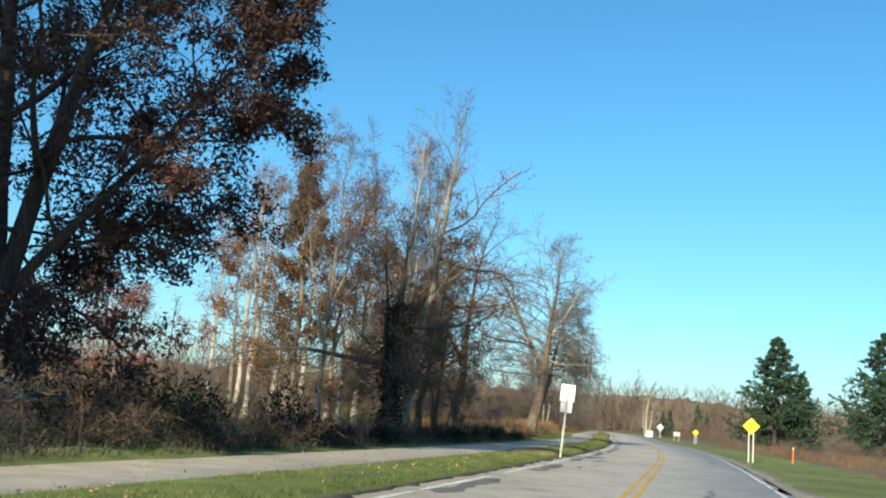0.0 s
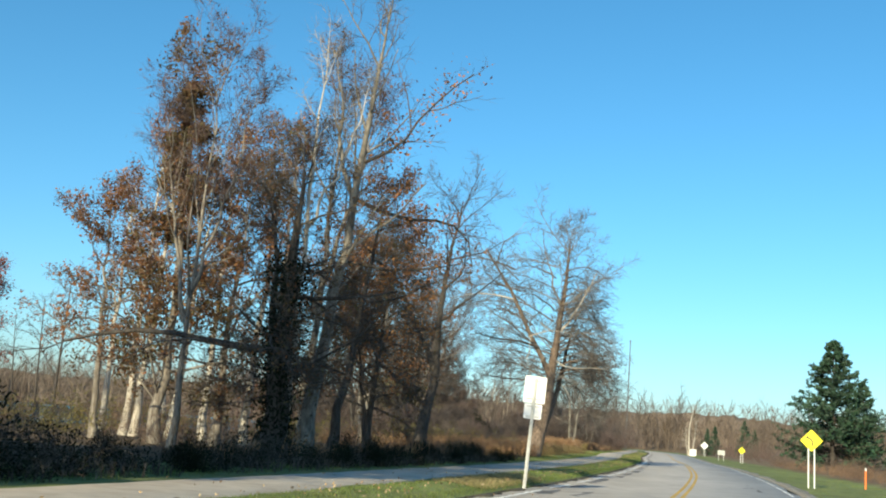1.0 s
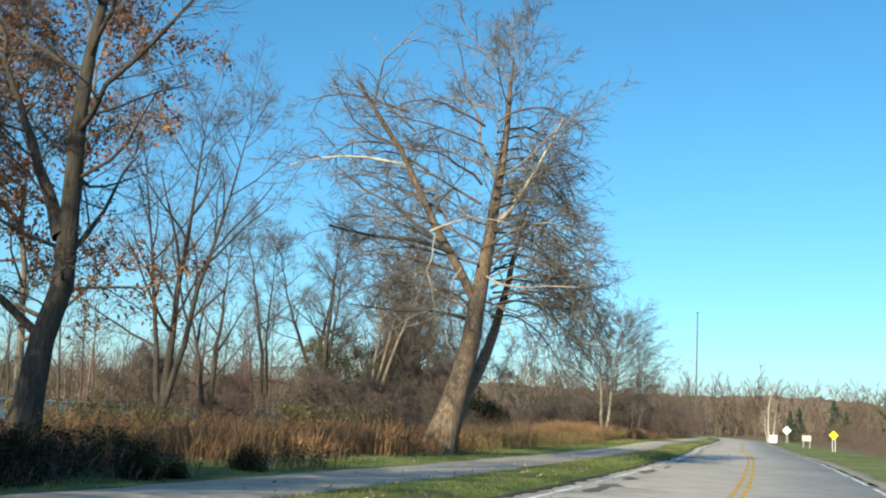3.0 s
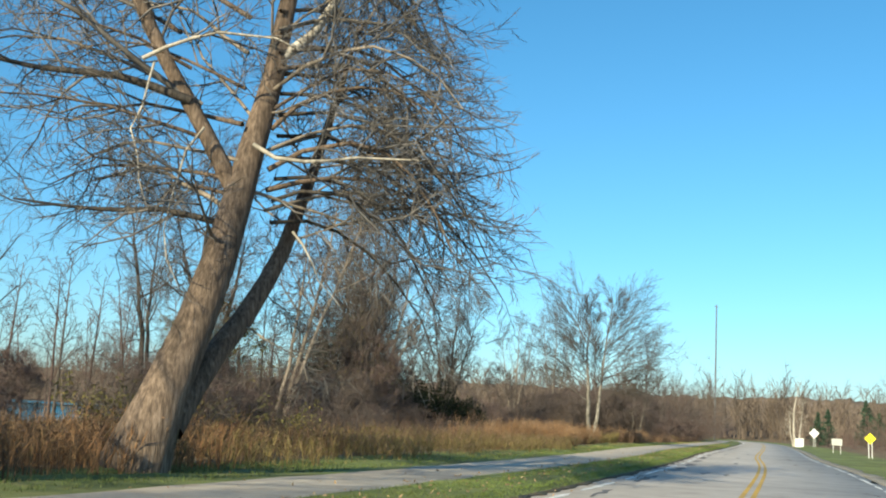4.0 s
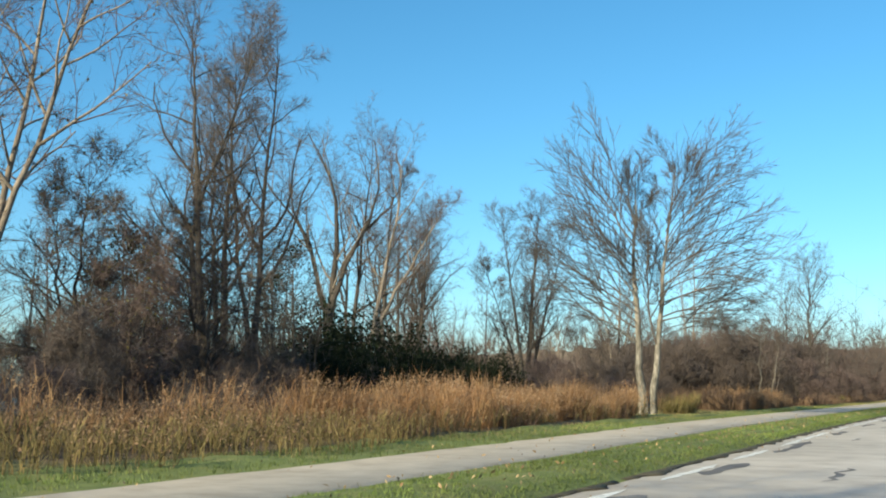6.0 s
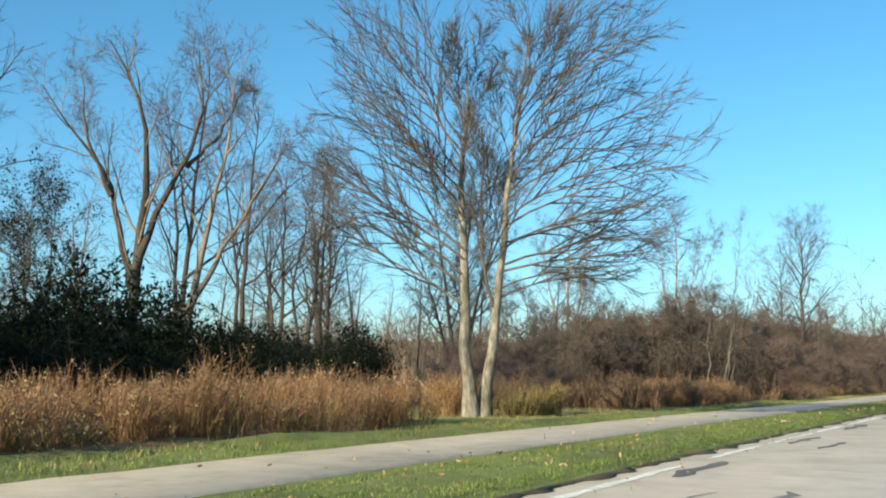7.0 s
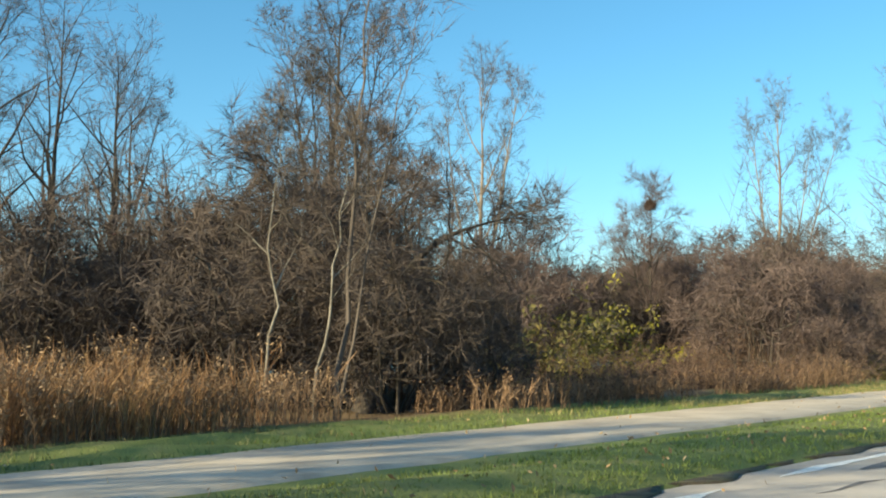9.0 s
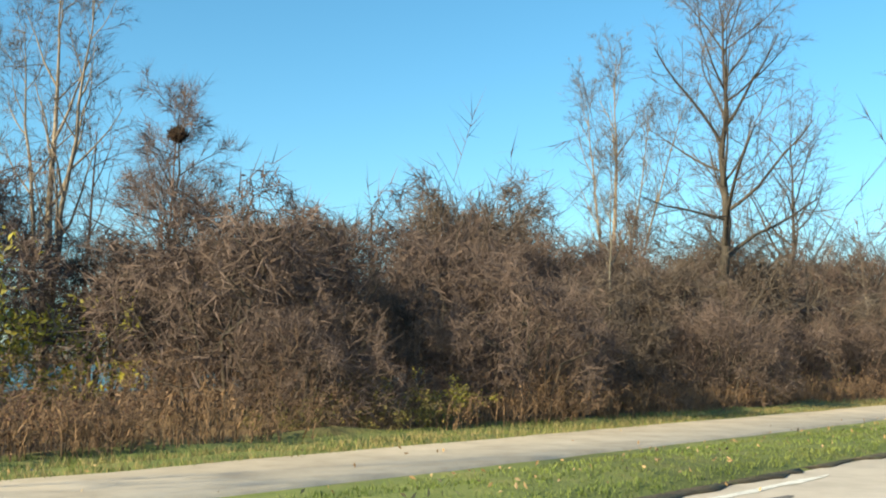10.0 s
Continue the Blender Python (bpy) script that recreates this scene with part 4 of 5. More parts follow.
bare_tree("olive_tree", -22.5, 121.5, "low spreading tree holding olive-green leaves by the water", 190, [up(6.2, (0.5, 0)), up(5.4, (-1.6, 0.3)), up(5.0, (1.9, -0.3))], [0.13, 0.1, 0.09], 11, 0.42, 62, 0.42, 0.02, 5, 5, 2, M_barkd, M_twigd, M_leafg, 2600, 0.085, 0.15, group="undergrowth trees")
bare_tree("bare_tree", -19.4, 93.5, "tall bare tree with dark slender trunk", 130, [up(13.5, (1.0, 0)), up(13.5, (3.2, 0)), up(12.5, (-1.8, 0))], [0.2, 0.16, 0.14], 11, 0.28, 42, 0.40, 0.06, 6, 6, 3, M_barkd, M_twig, None)
bare_tree("bare_tree", -21.0, 101.0, "spreading bare tree with dark trunk near the lake", 131, [up(9, (0.5, 0)), up(8.5, (-2.0, 0))], [0.18, 0.14], 10, 0.25, 55, 0.42, 0.05, 6, 5, 2, M_barkd, M_twig, None)
bare_tree("bare_tree", -36.6, 215.0, "dense many-stemmed tree above the thicket", 132, [up(19.5, (1.5, 0)), up(18, (-2.5, 0)), up(17, (4.5, 0)), up(14, (-5.0, 1)), up(15, (2.5, -3))], [0.3, 0.22, 0.2, 0.17, 0.17], 14, 0.25, 40, 0.32, 0.09, 7, 6, 4, M_barkd, M_twigd, M_leafd, 1200, 0.08, thick=1.4)
bare_tree("bare_tree", -12.0, 236.0, "round-crowned bare oak above the thicket", 133, [up(14.6, (0.3, 0))], 0.26, 24, 0.33, 52, 0.46, 0.09, 7, 6, 3, M_barkd, M_twig, None, taper=0.6, category="oak tree")
bare_tree("bare_tree", -30.0, 258.0, "cluster of upright grey bare stems", 134, [up(21, (0.5, 0)), up(19, (-2, 0)), up(17, (3.0, 0)), up(18, (5, 1))], [0.2, 0.16, 0.14, 0.14], 11, 0.3, 28, 0.24, 0.12, 6, 5, 3, M_limb, M_twig, None, thick=1.2)
bare_tree("bare_tree", -17.6, 257.0, "round-crowned bare oak above the thicket", 135, [up(14, (0, 0))], 0.22, 16, 0.35, 48, 0.4, 0.08, 6, 5, 2, M_barkd, M_twig, None)
bare_tree("thin_tree", -7.7, 188.3, "thin upright bare tree rising from the thicket", 136, [up(9.2, (1.0, 0)), up(7.4, (1.9, 0.3))], [0.05, 0.032], 7, 0.5, 34, 0.2, 0.09, 3, 3, 1, M_twig, M_twig, None)
bare_tree("thin_tree", -8.4, 187.3, "thin white-barked sapling in front of the thicket", 137, [up(5.4, (0.4, 0))], 0.034, 7, 0.4, 40, 0.25, 0.06, 4, 4, 2, M_barkm, M_twig, None)
bare_tree("thin_tree", -7.8, 187.9, "thin white-barked sapling in front of the thicket", 138, [up(4.8, (0.9, 0))], 0.034, 7, 0.4, 40, 0.25, 0.06, 4, 4, 2, M_barkm, M_twig, None)
bare_tree("thin_tree", -8.4, 221.6, "thin white-barked sapling in front of the thicket", 139, [up(6.6, (0.2, 0))], 0.05, 6, 0.5, 40, 0.22, 0.06, 4, 4, 2, M_barkm, M_twig, None)
bare_tree("bare_tree", -27.6, 217.0, "tall sunlit bare tree with pale limbs", 141, [up(14.5, (0.5, 0)), up(13.5, (2.5, 0)), up(13, (-2.0, 0))], [0.18, 0.15, 0.13], 10, 0.3, 36, 0.3, 0.09, 6, 5, 3, M_limb, M_twig, None)
bare_tree("bare_tree", -16.1, 213.8, "small bare tree holding a nest", 140, [up(7.3, (0, 0)), up(5.6, (-1.2, 0.3))], [0.1, 0.08], 14, 0.3, 62, 0.42, 0.05, 6, 6, 3, M_barkd, M_thornr, None)

# -- evergreen trees on the far side of the road --
conifer("pine", 21.4, 147.0, 14.6, 11.0, "dense dark green pine beside the road", 201, needles=32000, whorls=20, per=9)
conifer("pine", 25.5, 152.0, 10.0, 7.0, "dense dark green pine beside the road", 202)
conifer("pine", 31.5, 132.0, 14.0, 12.5, "dense dark green pine beside the road", 203, needles=28000, whorls=20, per=9)
conifer("pine", 29.0, 121.0, 9.0, 9.0, "dense dark green pine beside the road", 204)
for k, (x, y, h) in enumerate([(15.5, 310, 7), (18.5, 330, 8), (24, 300, 9), (28, 318, 7)]):
    conifer("cedar", x, y, h, h * 0.5, "small dark conical cedar at the wood's edge", 210 + k, 14, 6, 2500)


# -- thickets: a few shrub kinds, each built once and repeated --
def sow(proto, spots, rng, lo=0.8, hi=1.2):
    """Repeats of a shrub at (x, y, scale)."""
    for x, y, s in spots:
        open_view = False
        for ex, ey, a0, a1 in ((5.5, 91.0, 37.0, 44.5), (4.3, 60.5, 27.4, 30.4), (4.8, 71.0, 32.5, 37.5)):
            a = math.degrees(math.atan2(ex - x, y - ey))
            open_view |= a0 < a < a1 and math.hypot(x - ex, y - ey) > 31
        if open_view:
            continue
        s *= rng.uniform(lo, hi)
        m = Matrix.LocRotScale((x, y, float(land(x, y)) - 0.05), Euler((0, 0, rng.uniform(0, 6.28))), (s, s, s * rng.uniform(0.85, 1.15)))
        copy_thing(proto, m)


def band(rng, y0, y1, d0, d1, step, scale=1.0, grow=0.0):
    """Spots in a strip along the road; grow makes the farther rows taller."""
    out = []
    y = y0
    while y < y1:
        d = d0
        while d > d1:
            yy, dd = y + rng.uniform(-0.5, 0.5) * step, d + rng.uniform(-0.45, 0.45) * step
            out.append((float(line_x(yy)) + dd, yy, scale + grow * (d0 - d)))
            d -= step
        y += step
    return out


HOME = -60.0
dome = [dome_shrub("thicket_bush", ("dense dark hawthorn thicket bush without leaves", "dense reddish-brown leafless thicket bush", "dense grey-brown leafless thicket bush")[k], 350 + k, 5.0, 6.2, 10, M_barkd, (M_thorn, M_thornr, M_thorn)[k], 5, M_leafd, 250, 0.03, x=-80 - 8 * k, y=HOME - 8) for k in range(3)]
brush = [shrub("brush", "leafless brown brush with tangled stems", 300 + k, 1.9, 2.4, 26, M_brush, 6, 2, M_leafb, 260, 0.035, 0.7, x=-40 - 3 * k, y=HOME) for k in range(3)]
# same brush in dark twigs and near-black leaves: shade put into the colour
shade = [shrub("brush", "leafless brush coloured dark to stand for shade beside the footpath", 304 + k, 1.9, 2.4, 26, M_twigd, 6, 2, M_leafe_shade, 900, 0.04, 0.7, x=-52 - 3 * k, y=HOME) for k in range(2)]
thick = [shrub("shrub", "leafless grey-brown shrub with dense arching stems", 310 + k, 5.0, 6.4, 36, (M_twigr, M_twig, M_twigr)[k], 11, 4, M_leafd, 300, 0.04, 0.75, x=-40 - 7 * k, y=HOME - 8) for k in range(3)]
scrub = [shrub("shrub", "leafless brown shrub at a distance", 315 + k, 5.0, 6.2, 22, (M_twigr, M_twig)[k], 6, 3, None, 0, 0.05, 0.75, x=-64 - 7 * k, y=HOME - 8) for k in range(2)]
ever = [shrub("evergreen_shrub", "evergreen shrub with deep shade in its near-black leaf colour", 320 + k, 4.0, 4.8, 20, M_twigd, 4, 1, M_leafe_shade, 8500, 0.05, 0.7, x=-40 - 5 * k, y=HOME - 18) for k in range(2)]
olive = [shrub("shrub", "shrub holding olive-green leaves", 330 + k, 2.6, 3.2, 18, M_twig, 5, 3, M_leafg, 1300, 0.065, 0.75, x=-55 - 5 * k, y=HOME - 18) for k in range(2)]
gold = [shrub("yellow_shrub", "shrub with yellow-green autumn leaves", 340, 2.9, 3.2, 20, M_twigp, 5, 3, M_leafy, 3000, 0.06, 0.75, x=-70, y=HOME - 18)]

r = np.random.default_rng(77)
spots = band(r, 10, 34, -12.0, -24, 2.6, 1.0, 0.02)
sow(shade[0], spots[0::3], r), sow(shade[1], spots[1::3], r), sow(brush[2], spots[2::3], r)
# three bushes outside the view, added to shade the weeds beyond the path
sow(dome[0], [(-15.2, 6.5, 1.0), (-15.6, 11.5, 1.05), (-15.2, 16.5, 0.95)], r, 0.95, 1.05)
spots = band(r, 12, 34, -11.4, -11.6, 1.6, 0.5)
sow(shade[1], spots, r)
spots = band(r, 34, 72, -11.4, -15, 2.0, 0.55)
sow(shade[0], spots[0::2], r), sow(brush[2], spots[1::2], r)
spots = band(r, 50, 96, -19, -42, 4.8, 0.75, 0.012)
sow(scrub[0], spots[0::4], r, 0.6, 0.9), sow(brush[1], spots[1::4], r, 1.2, 1.6), sow(olive[1], spots[2::4], r), sow(olive[0], spots[3::4], r, 0.7, 1.0)
spots = band(r, 78, 120, -14, -28, 4.0, 0.55)
sow(brush[0], spots[0::3], r), sow(brush[1], spots[1::3], r), sow(brush[2], spots[2::3], r)
spots = band(r, 98, 142, -17.5, -26, 3.4, 0.8)
sow(brush[0], spots[0::3], r), sow(brush[1], spots[1::3], r), sow(olive[1], spots[2::9], r, 0.6, 0.9)
sow(olive[0], [(-13.5, 104, 1.0), (-17.5, 107, 1.2), (-20, 112, 1.1)], r)
spots = band(r, 96, 150, -27, -36, 6.5, 0.62)
sow(scrub[0], spots[0::3], r, 0.7, 1.0), sow(olive[0], spots[1::3], r), sow(scrub[1], spots[2::3], r, 0.7, 1.0)
sow(thick[0], [(-13.5, 108, 0.75), (-17, 112, 0.8), (-20, 106, 0.75), (-24, 110, 0.85), (-22, 100, 0.7), (-27, 104, 0.8), (-26, 120, 0.8), (-20, 122, 0.7)], r)
sow(thick[1], [(-11.5, 99, 0.7), (-16, 98, 0.7), (-13, 107, 0.65), (-18, 105, 0.9), (-20, 112, 0.9), (-17, 116, 0.8)], r)
sow(olive[0], [(-14, 102, 1.2), (-10.8, 104, 0.7), (-10.2, 110, 0.6), (-15.5, 111, 1.2), (-12.5, 97, 0.9), (-18, 100, 1.3)], r)
sow(thick[1], [(-14, 118, 0.55), (-16, 126, 0.6), (-19, 134, 0.6), (-12.5, 134, 0.4), (-21, 141, 0.65)], r)
# brown brush trees beyond the sycamore and under the tall trees
spots = band(r, 100, 118, -21.0, -33, 4.8, 0.62, 0.012) + band(r, 118, 140, -24, -36, 4.8, 0.62, 0.008)
sow(dome[2], spots[0::2], r, 0.75, 1.25), sow(dome[1], spots[1::2], r, 0.75, 1.25)
sow(dome[0], [(-17.5, 141.5, 0.5), (-20.5, 139.5, 0.62), (-19.5, 145.0, 0.62), (-22.5, 143.0, 0.8), (-22.0, 150.0, 0.7), (-25.5, 148.5, 1.0), (-28.5, 151.5, 1.15), (-27.5, 143.5, 1.0), (-31.5, 157.0, 1.2), (-33.0, 150.0, 1.2)], r, 0.9, 1.15)
# dark evergreen hedge below the tall trees, its shade put into the leaf colour
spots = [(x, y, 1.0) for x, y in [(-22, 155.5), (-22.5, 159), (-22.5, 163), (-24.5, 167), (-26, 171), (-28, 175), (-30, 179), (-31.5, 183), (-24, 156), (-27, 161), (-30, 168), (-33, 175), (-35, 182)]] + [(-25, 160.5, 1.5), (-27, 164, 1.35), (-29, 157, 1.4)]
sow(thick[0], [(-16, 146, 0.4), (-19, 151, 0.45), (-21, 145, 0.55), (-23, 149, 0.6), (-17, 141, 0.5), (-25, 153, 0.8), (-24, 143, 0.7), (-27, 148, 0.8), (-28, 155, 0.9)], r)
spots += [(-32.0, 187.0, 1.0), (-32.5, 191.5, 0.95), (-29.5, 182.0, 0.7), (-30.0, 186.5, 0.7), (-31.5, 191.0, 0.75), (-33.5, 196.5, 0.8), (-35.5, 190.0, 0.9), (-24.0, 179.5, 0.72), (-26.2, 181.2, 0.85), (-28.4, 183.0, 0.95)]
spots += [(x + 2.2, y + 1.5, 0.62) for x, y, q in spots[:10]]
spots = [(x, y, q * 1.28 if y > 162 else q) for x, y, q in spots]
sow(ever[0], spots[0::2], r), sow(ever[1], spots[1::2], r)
# small near-black evergreens stand in for shaded brush along the path
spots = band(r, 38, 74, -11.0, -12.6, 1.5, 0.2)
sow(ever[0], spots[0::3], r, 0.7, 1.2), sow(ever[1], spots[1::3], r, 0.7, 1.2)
# behind the twin-trunked tree and on to the thicket
spots = [q for q in band(r, 172, 192, -18, -38, 4.6, 0.8, 0.008) if q[0] > 5.8 - 0.86 * (q[1] - 153.3)]
spots = [(x, y, q if x > 6 - 1.0 * (y - 164.1) else q * 0.6) for x, y, q in spots]
sow(dome[2], spots[0::3], r), sow(thick[1], spots[1::3], r), sow(dome[1], spots[2::3], r)
# the big hawthorn thicket beside the footpath
spots = [(-8.3, 190.4, 0.82), (-9.0, 193.2, 0.68), (-10.8, 188.6, 0.9), (-11.2, 192.2, 1.08), (-13.8, 187.8, 0.95), (-14.4, 191.4, 1.1), (-17.6, 188.4, 0.95), (-18.2, 192.6, 1.05), (-11.6, 196.2, 0.72), (-13.6, 195.2, 1.0), (-21.6, 190.6, 1.0), (-12.6, 189.8, 1.25), (-16.0, 189.6, 1.3)]
sow(dome[0], spots[0::2], r, 0.95, 1.05), sow(dome[2], spots[1::2], r, 0.95, 1.05)
bare_tree("crooked_tree", -8.6, 189.8, "dark crooked hawthorn inside the thicket", 150, [view_plane([(0, 0), (0.5, 1.6), (0.9, 3.0), (1.9, 3.5), (2.9, 3.7)], 40), view_plane([(0, 0), (-0.6, 2.4), (-2.0, 4.8)], 40, 0.3), view_plane([(0, 0), (0.2, 2.5), (0.1, 5.2)], 40, 0.4)], [0.15, 0.12, 0.1], 12, 0.3, 60, 0.42, 0.02, 6, 5, 3, M_barkd, M_thorn, None, wander=0.22, thick=1.1)
bare_tree("crooked_tree", -24.5, 206.0, "dense twiggy wild apple tree in the thicket", 151, [up(8.2, (0.8, 0)), up(7.6, (-2.2, 0)), up(7, (2.8, 0.5)), up(6.5, (-3.5, -0.5))], [0.15, 0.13, 0.13, 0.1], 11, 0.18, 58, 0.46, 0.02, 6, 6, 3, M_barkd, M_thorn, None, wander=0.18, thick=1.2)
# the long thicket beyond it
front = band(r, 211, 262, -14.0, -14.4, 2.9, 0.72)
second = band(r, 204, 264, -17.4, -18, 3.7, 1.02)
third = band(r, 207, 224, -22, -27, 4.6, 1.22) + band(r, 224, 268, -20.5, -29, 4.6, 1.5, 0.02)
spots = [q for q in front + second + third if math.hypot(q[0] + 16.1, q[1] - 208.8) > 3.0 and not (q[0] > -16 and q[1] < 210.5)] + [(-24, 198, 0.9), (-20.5, 198.5, 0.72), (-27, 200, 0.9), (-30, 204, 0.9), (-18.5, 201.5, 0.6), (-24, 193, 0.7), (-28, 195, 0.7), (-18.2, 214.5, 1.05), (-20.5, 219.0, 1.2)]
sow(dome[1], spots[0::3], r, 0.82, 1.18), sow(dome[2], spots[1::3], r, 0.82, 1.18), sow(dome[1], spots[2::3], r, 0.82, 1.18)
sow(brush[2], band(r, 204, 226, -17.5, -22, 2.8, 1.0), r)
spots = band(r, 234, 305, -14.8, -17.0, 4.2, 1.6) + band(r, 240, 305, -18.5, -28, 5.6, 2.6)
sow(scrub[0], spots[0::2], r), sow(scrub[1], spots[1::2], r)
spots = band(r, 202, 262, -12.6, -13.5, 2.4, 0.85)
sow(brush[0], spots[0::3], r), sow(brush[1], spots[1::3], r), sow(brush[2], spots[2::3], r)
sow(gold[0], [(-16.2, 208.6, 1.4), (-15.0, 207.0, 0.75), (-9.0, 222.0, 0.5), (-6.9, 213.0, 0.4), (-12, 241, 1.1), (-20, 96, 0.35), (-22, 97, 0.35)], r, 0.95, 1.05)
sow(olive[0], [(-7.6, 162.2, 0.52), (-7.9, 163.2, 0.44)], r)
sow(brush[0], [(float(line_x(y)) - 14.5 + 1.6 * math.sin(y * 1.7), y, 0.5) for y in np.arange(126.0, 155.0, 2.6)], r)
sow(olive[1], [(float(line_x(y)) - 15.0 + 1.4 * math.sin(y * 2.3), y, 0.36) for y in np.arange(127.0, 154.0, 6.1)], r)
sow(brush[1], [(-8.4, 171.5, 0.5), (-8.6, 173.2, 0.55), (-8.2, 174.9, 0.5), (-9.6, 172.5, 0.5)], r)
sow(olive[1], [(-15, 203, 1.2), (-18, 206, 1.3), (-10, 213, 0.6), (-13, 236, 1.0), (-9, 229, 0.6), (-8.5, 217, 0.5), (-6.6, 211.5, 0.42), (-7.0, 209.3, 0.4), (-6.9, 226.5, 0.5), (-7.3, 232, 0.55)], r)
# far side of the road
spots = [(2 * float(line_x(y)) - x + 0, y, s) for x, y, s in band(r, 66, 170, -12.5, -24, 5.0, 0.85)]
sow(brush[0], spots[0::3], r), sow(scrub[1], spots[1::3], r, 0.4, 0.6), sow(brush[2], spots[2::3], r)
spots = [(float(line_x(y)) + d, y, 1.0) for y in range(180, 340, 12) for d in (14, 21)]
sow(scrub[0], spots[0::2], r), sow(scrub[1], spots[1::2], r)
spots = [(float(line_x(y)) + d, y, 1.0) for y in range(312, 380, 12) for d in (-14, -20)]
sow(scrub[1], spots, r)


# -- woods in the distance and thin woods behind the verge --
def woods(name, label, spots, seed, bark, height, per_limb=5):
    """A stand of bare trees, joined into one mesh."""
    rng = np.random.default_rng(seed)
    n = 7
    c = len(spots)
    h = height * rng.uniform(0.7, 1.2, c)
    base = np.array([(x, y, float(land(x, y)) - 0.2) for x, y in spots])
    lean = rng.normal(0, 0.06, (c, 2))
    t = np.linspace(0, 1, n)
    p = base[:, None] + np.concatenate([lean[:, None] * (t[None, :, None] * h[:, None, None]), (t[None] * h[:, None])[..., None]], 2)
    rr = (h * 0.010)[:, None] * np.linspace(1.2, 0.2, n)[None]
    lp, lr = offshoots(rng, p, rr, 12, 0.25, 0.98, 38, 0.30, 4, 0.014, 0.14, 0.10, 0.7, 0.35, 0.5)
    bp, br = offshoots(rng, lp, lr, per_limb, 0.2, 1.0, 40, 0.5, 3, 0.012, 0.2, 0.08, 0.8, 0.5, 0.4)
    fp, fr = offshoots(rng, bp, br, 3, 0.2, 1.0, 40, 0.6, 2, 0.012, 0.2, 0.05, 0.9, 0.6, 0.3)
    me = tubes([(p, rr, 5), (lp, lr, 3), (bp, np.maximum(br, 0.014), 3), (fp, np.maximum(fr, 0.010), 3)], name)
    return tagged(part(name, me, bark), label, "woods", kind="stuff")


r = np.random.default_rng(91)
woods("near_woods", "thin bare grey woods behind the brush", [(x, y) for x, y in zip(r.uniform(-58, -34, 15), r.uniform(56, 130, 15))], 401, M_twigd, 9)
woods("near_woods", "thin bare grey woods behind the brush", [(x, y) for x, y in zip(r.uniform(-44, -27, 14), r.uniform(104, 136, 14))], 410, M_twigr, 8)
woods("near_woods", "dense dark saplings among the tall trees", [(x, y) for x, y in zip(r.uniform(-31, -21, 14), r.uniform(139, 156, 14))], 409, M_twigd, 8)
woods("near_woods", "thin bare brown woods by the lake", [(x, y) for x, y in zip(r.uniform(-58, -40, 26), r.uniform(150, 236, 26))], 402, M_twigr, 12)
woods("near_woods", "thin bare brown woods behind the thicket", [(x, y) for x, y in zip(r.uniform(-52, -28, 22), r.uniform(232, 330, 22))], 403, M_twigr, 7.5)


def far_woods(label, spots, seed, height, per=70, width=0.045, z=None):
    """Distant trees as upright fans of thin tapering stems and twigs, joined into one mesh."""
    rng = np.random.default_rng(seed)
    base = np.array([(x, y, (float(land(x, y)) if z is None else z) - 0.3) for x, y in spots])
    c, n = len(base), 4
    h = height * rng.uniform(0.5, 1.15, c)
    p = np.repeat(base[:, None], n, 1)
    p[:, :, 2] += np.linspace(0, 1, n)[None] * h[:, None]
    p[:, 1:, :2] += rng.normal(0, 0.03, (c, n - 1, 2)) * h[:, None, None]
    lp, lr = offshoots(rng, p, (h * 0.012)[:, None] * np.linspace(1.2, 0.3, n)[None], 8, 0.12, 0.95, 32, 0.46, 2, 0.02, 0.12, 0.14, 0.9, 0.4, 0.5)
    root = part("far_woods", tubes([(p, (h * 0.009)[:, None] * np.linspace(1.3, 0.3, n)[None], 3)], "far_woods"), M_farwood)
    tagged(root, label, "woods", kind="stuff")
    part("limbs", slivers(rng, lp, per // 8, height * 0.17, width, "limbs", 0.45, 0.0), M_farwood, root)
    part("limbs", tubes([(lp, np.maximum(lr * 0.6, width * 0.7), 3)], "limbs"), M_farwood, root)


far_woods("distant bare brown woods beyond the road's end", [(x, y) for x, y in zip(r.uniform(-60, 90, 200), r.uniform(350, 480, 200)) if abs(x - float(line_x(y))) > 7], 404, 10.5)
far_woods("bare brown woods beyond the far verge", [(x, y) for x, y in zip(r.uniform(18, 120, 190), r.uniform(170, 400, 190)) if x - float(line_x(y)) > 15 + (y < 260) * 14], 405, 8.5)
far_woods("bare brown woods lining the bend", [(x, y) for x, y in zip(r.uniform(-70, -8, 130), r.uniform(300, 420, 130)) if x - float(line_x(y)) < -12], 406, 8.5)
bare_tree("pale_snag", 10.6, 290.0, "pale dead snag standing by the road", 407, [[(0, 0, 0), (-0.4, 0, 4), (-0.2, 0, 8), (0.7, 0, 11.6)], [(0.5, 0, 0), (0.9, 0, 3.5), (1.4, 0, 8.4)], [(-0.3, 0, 0), (-0.9, 0, 2.6), (-1.0, 0, 6.4)]], [0.30, 0.2, 0.18], 12, 0.25, 55, 0.2, 0.05, 4, 4, 1, M_barkp, M_twigp, None, thick=2.0)


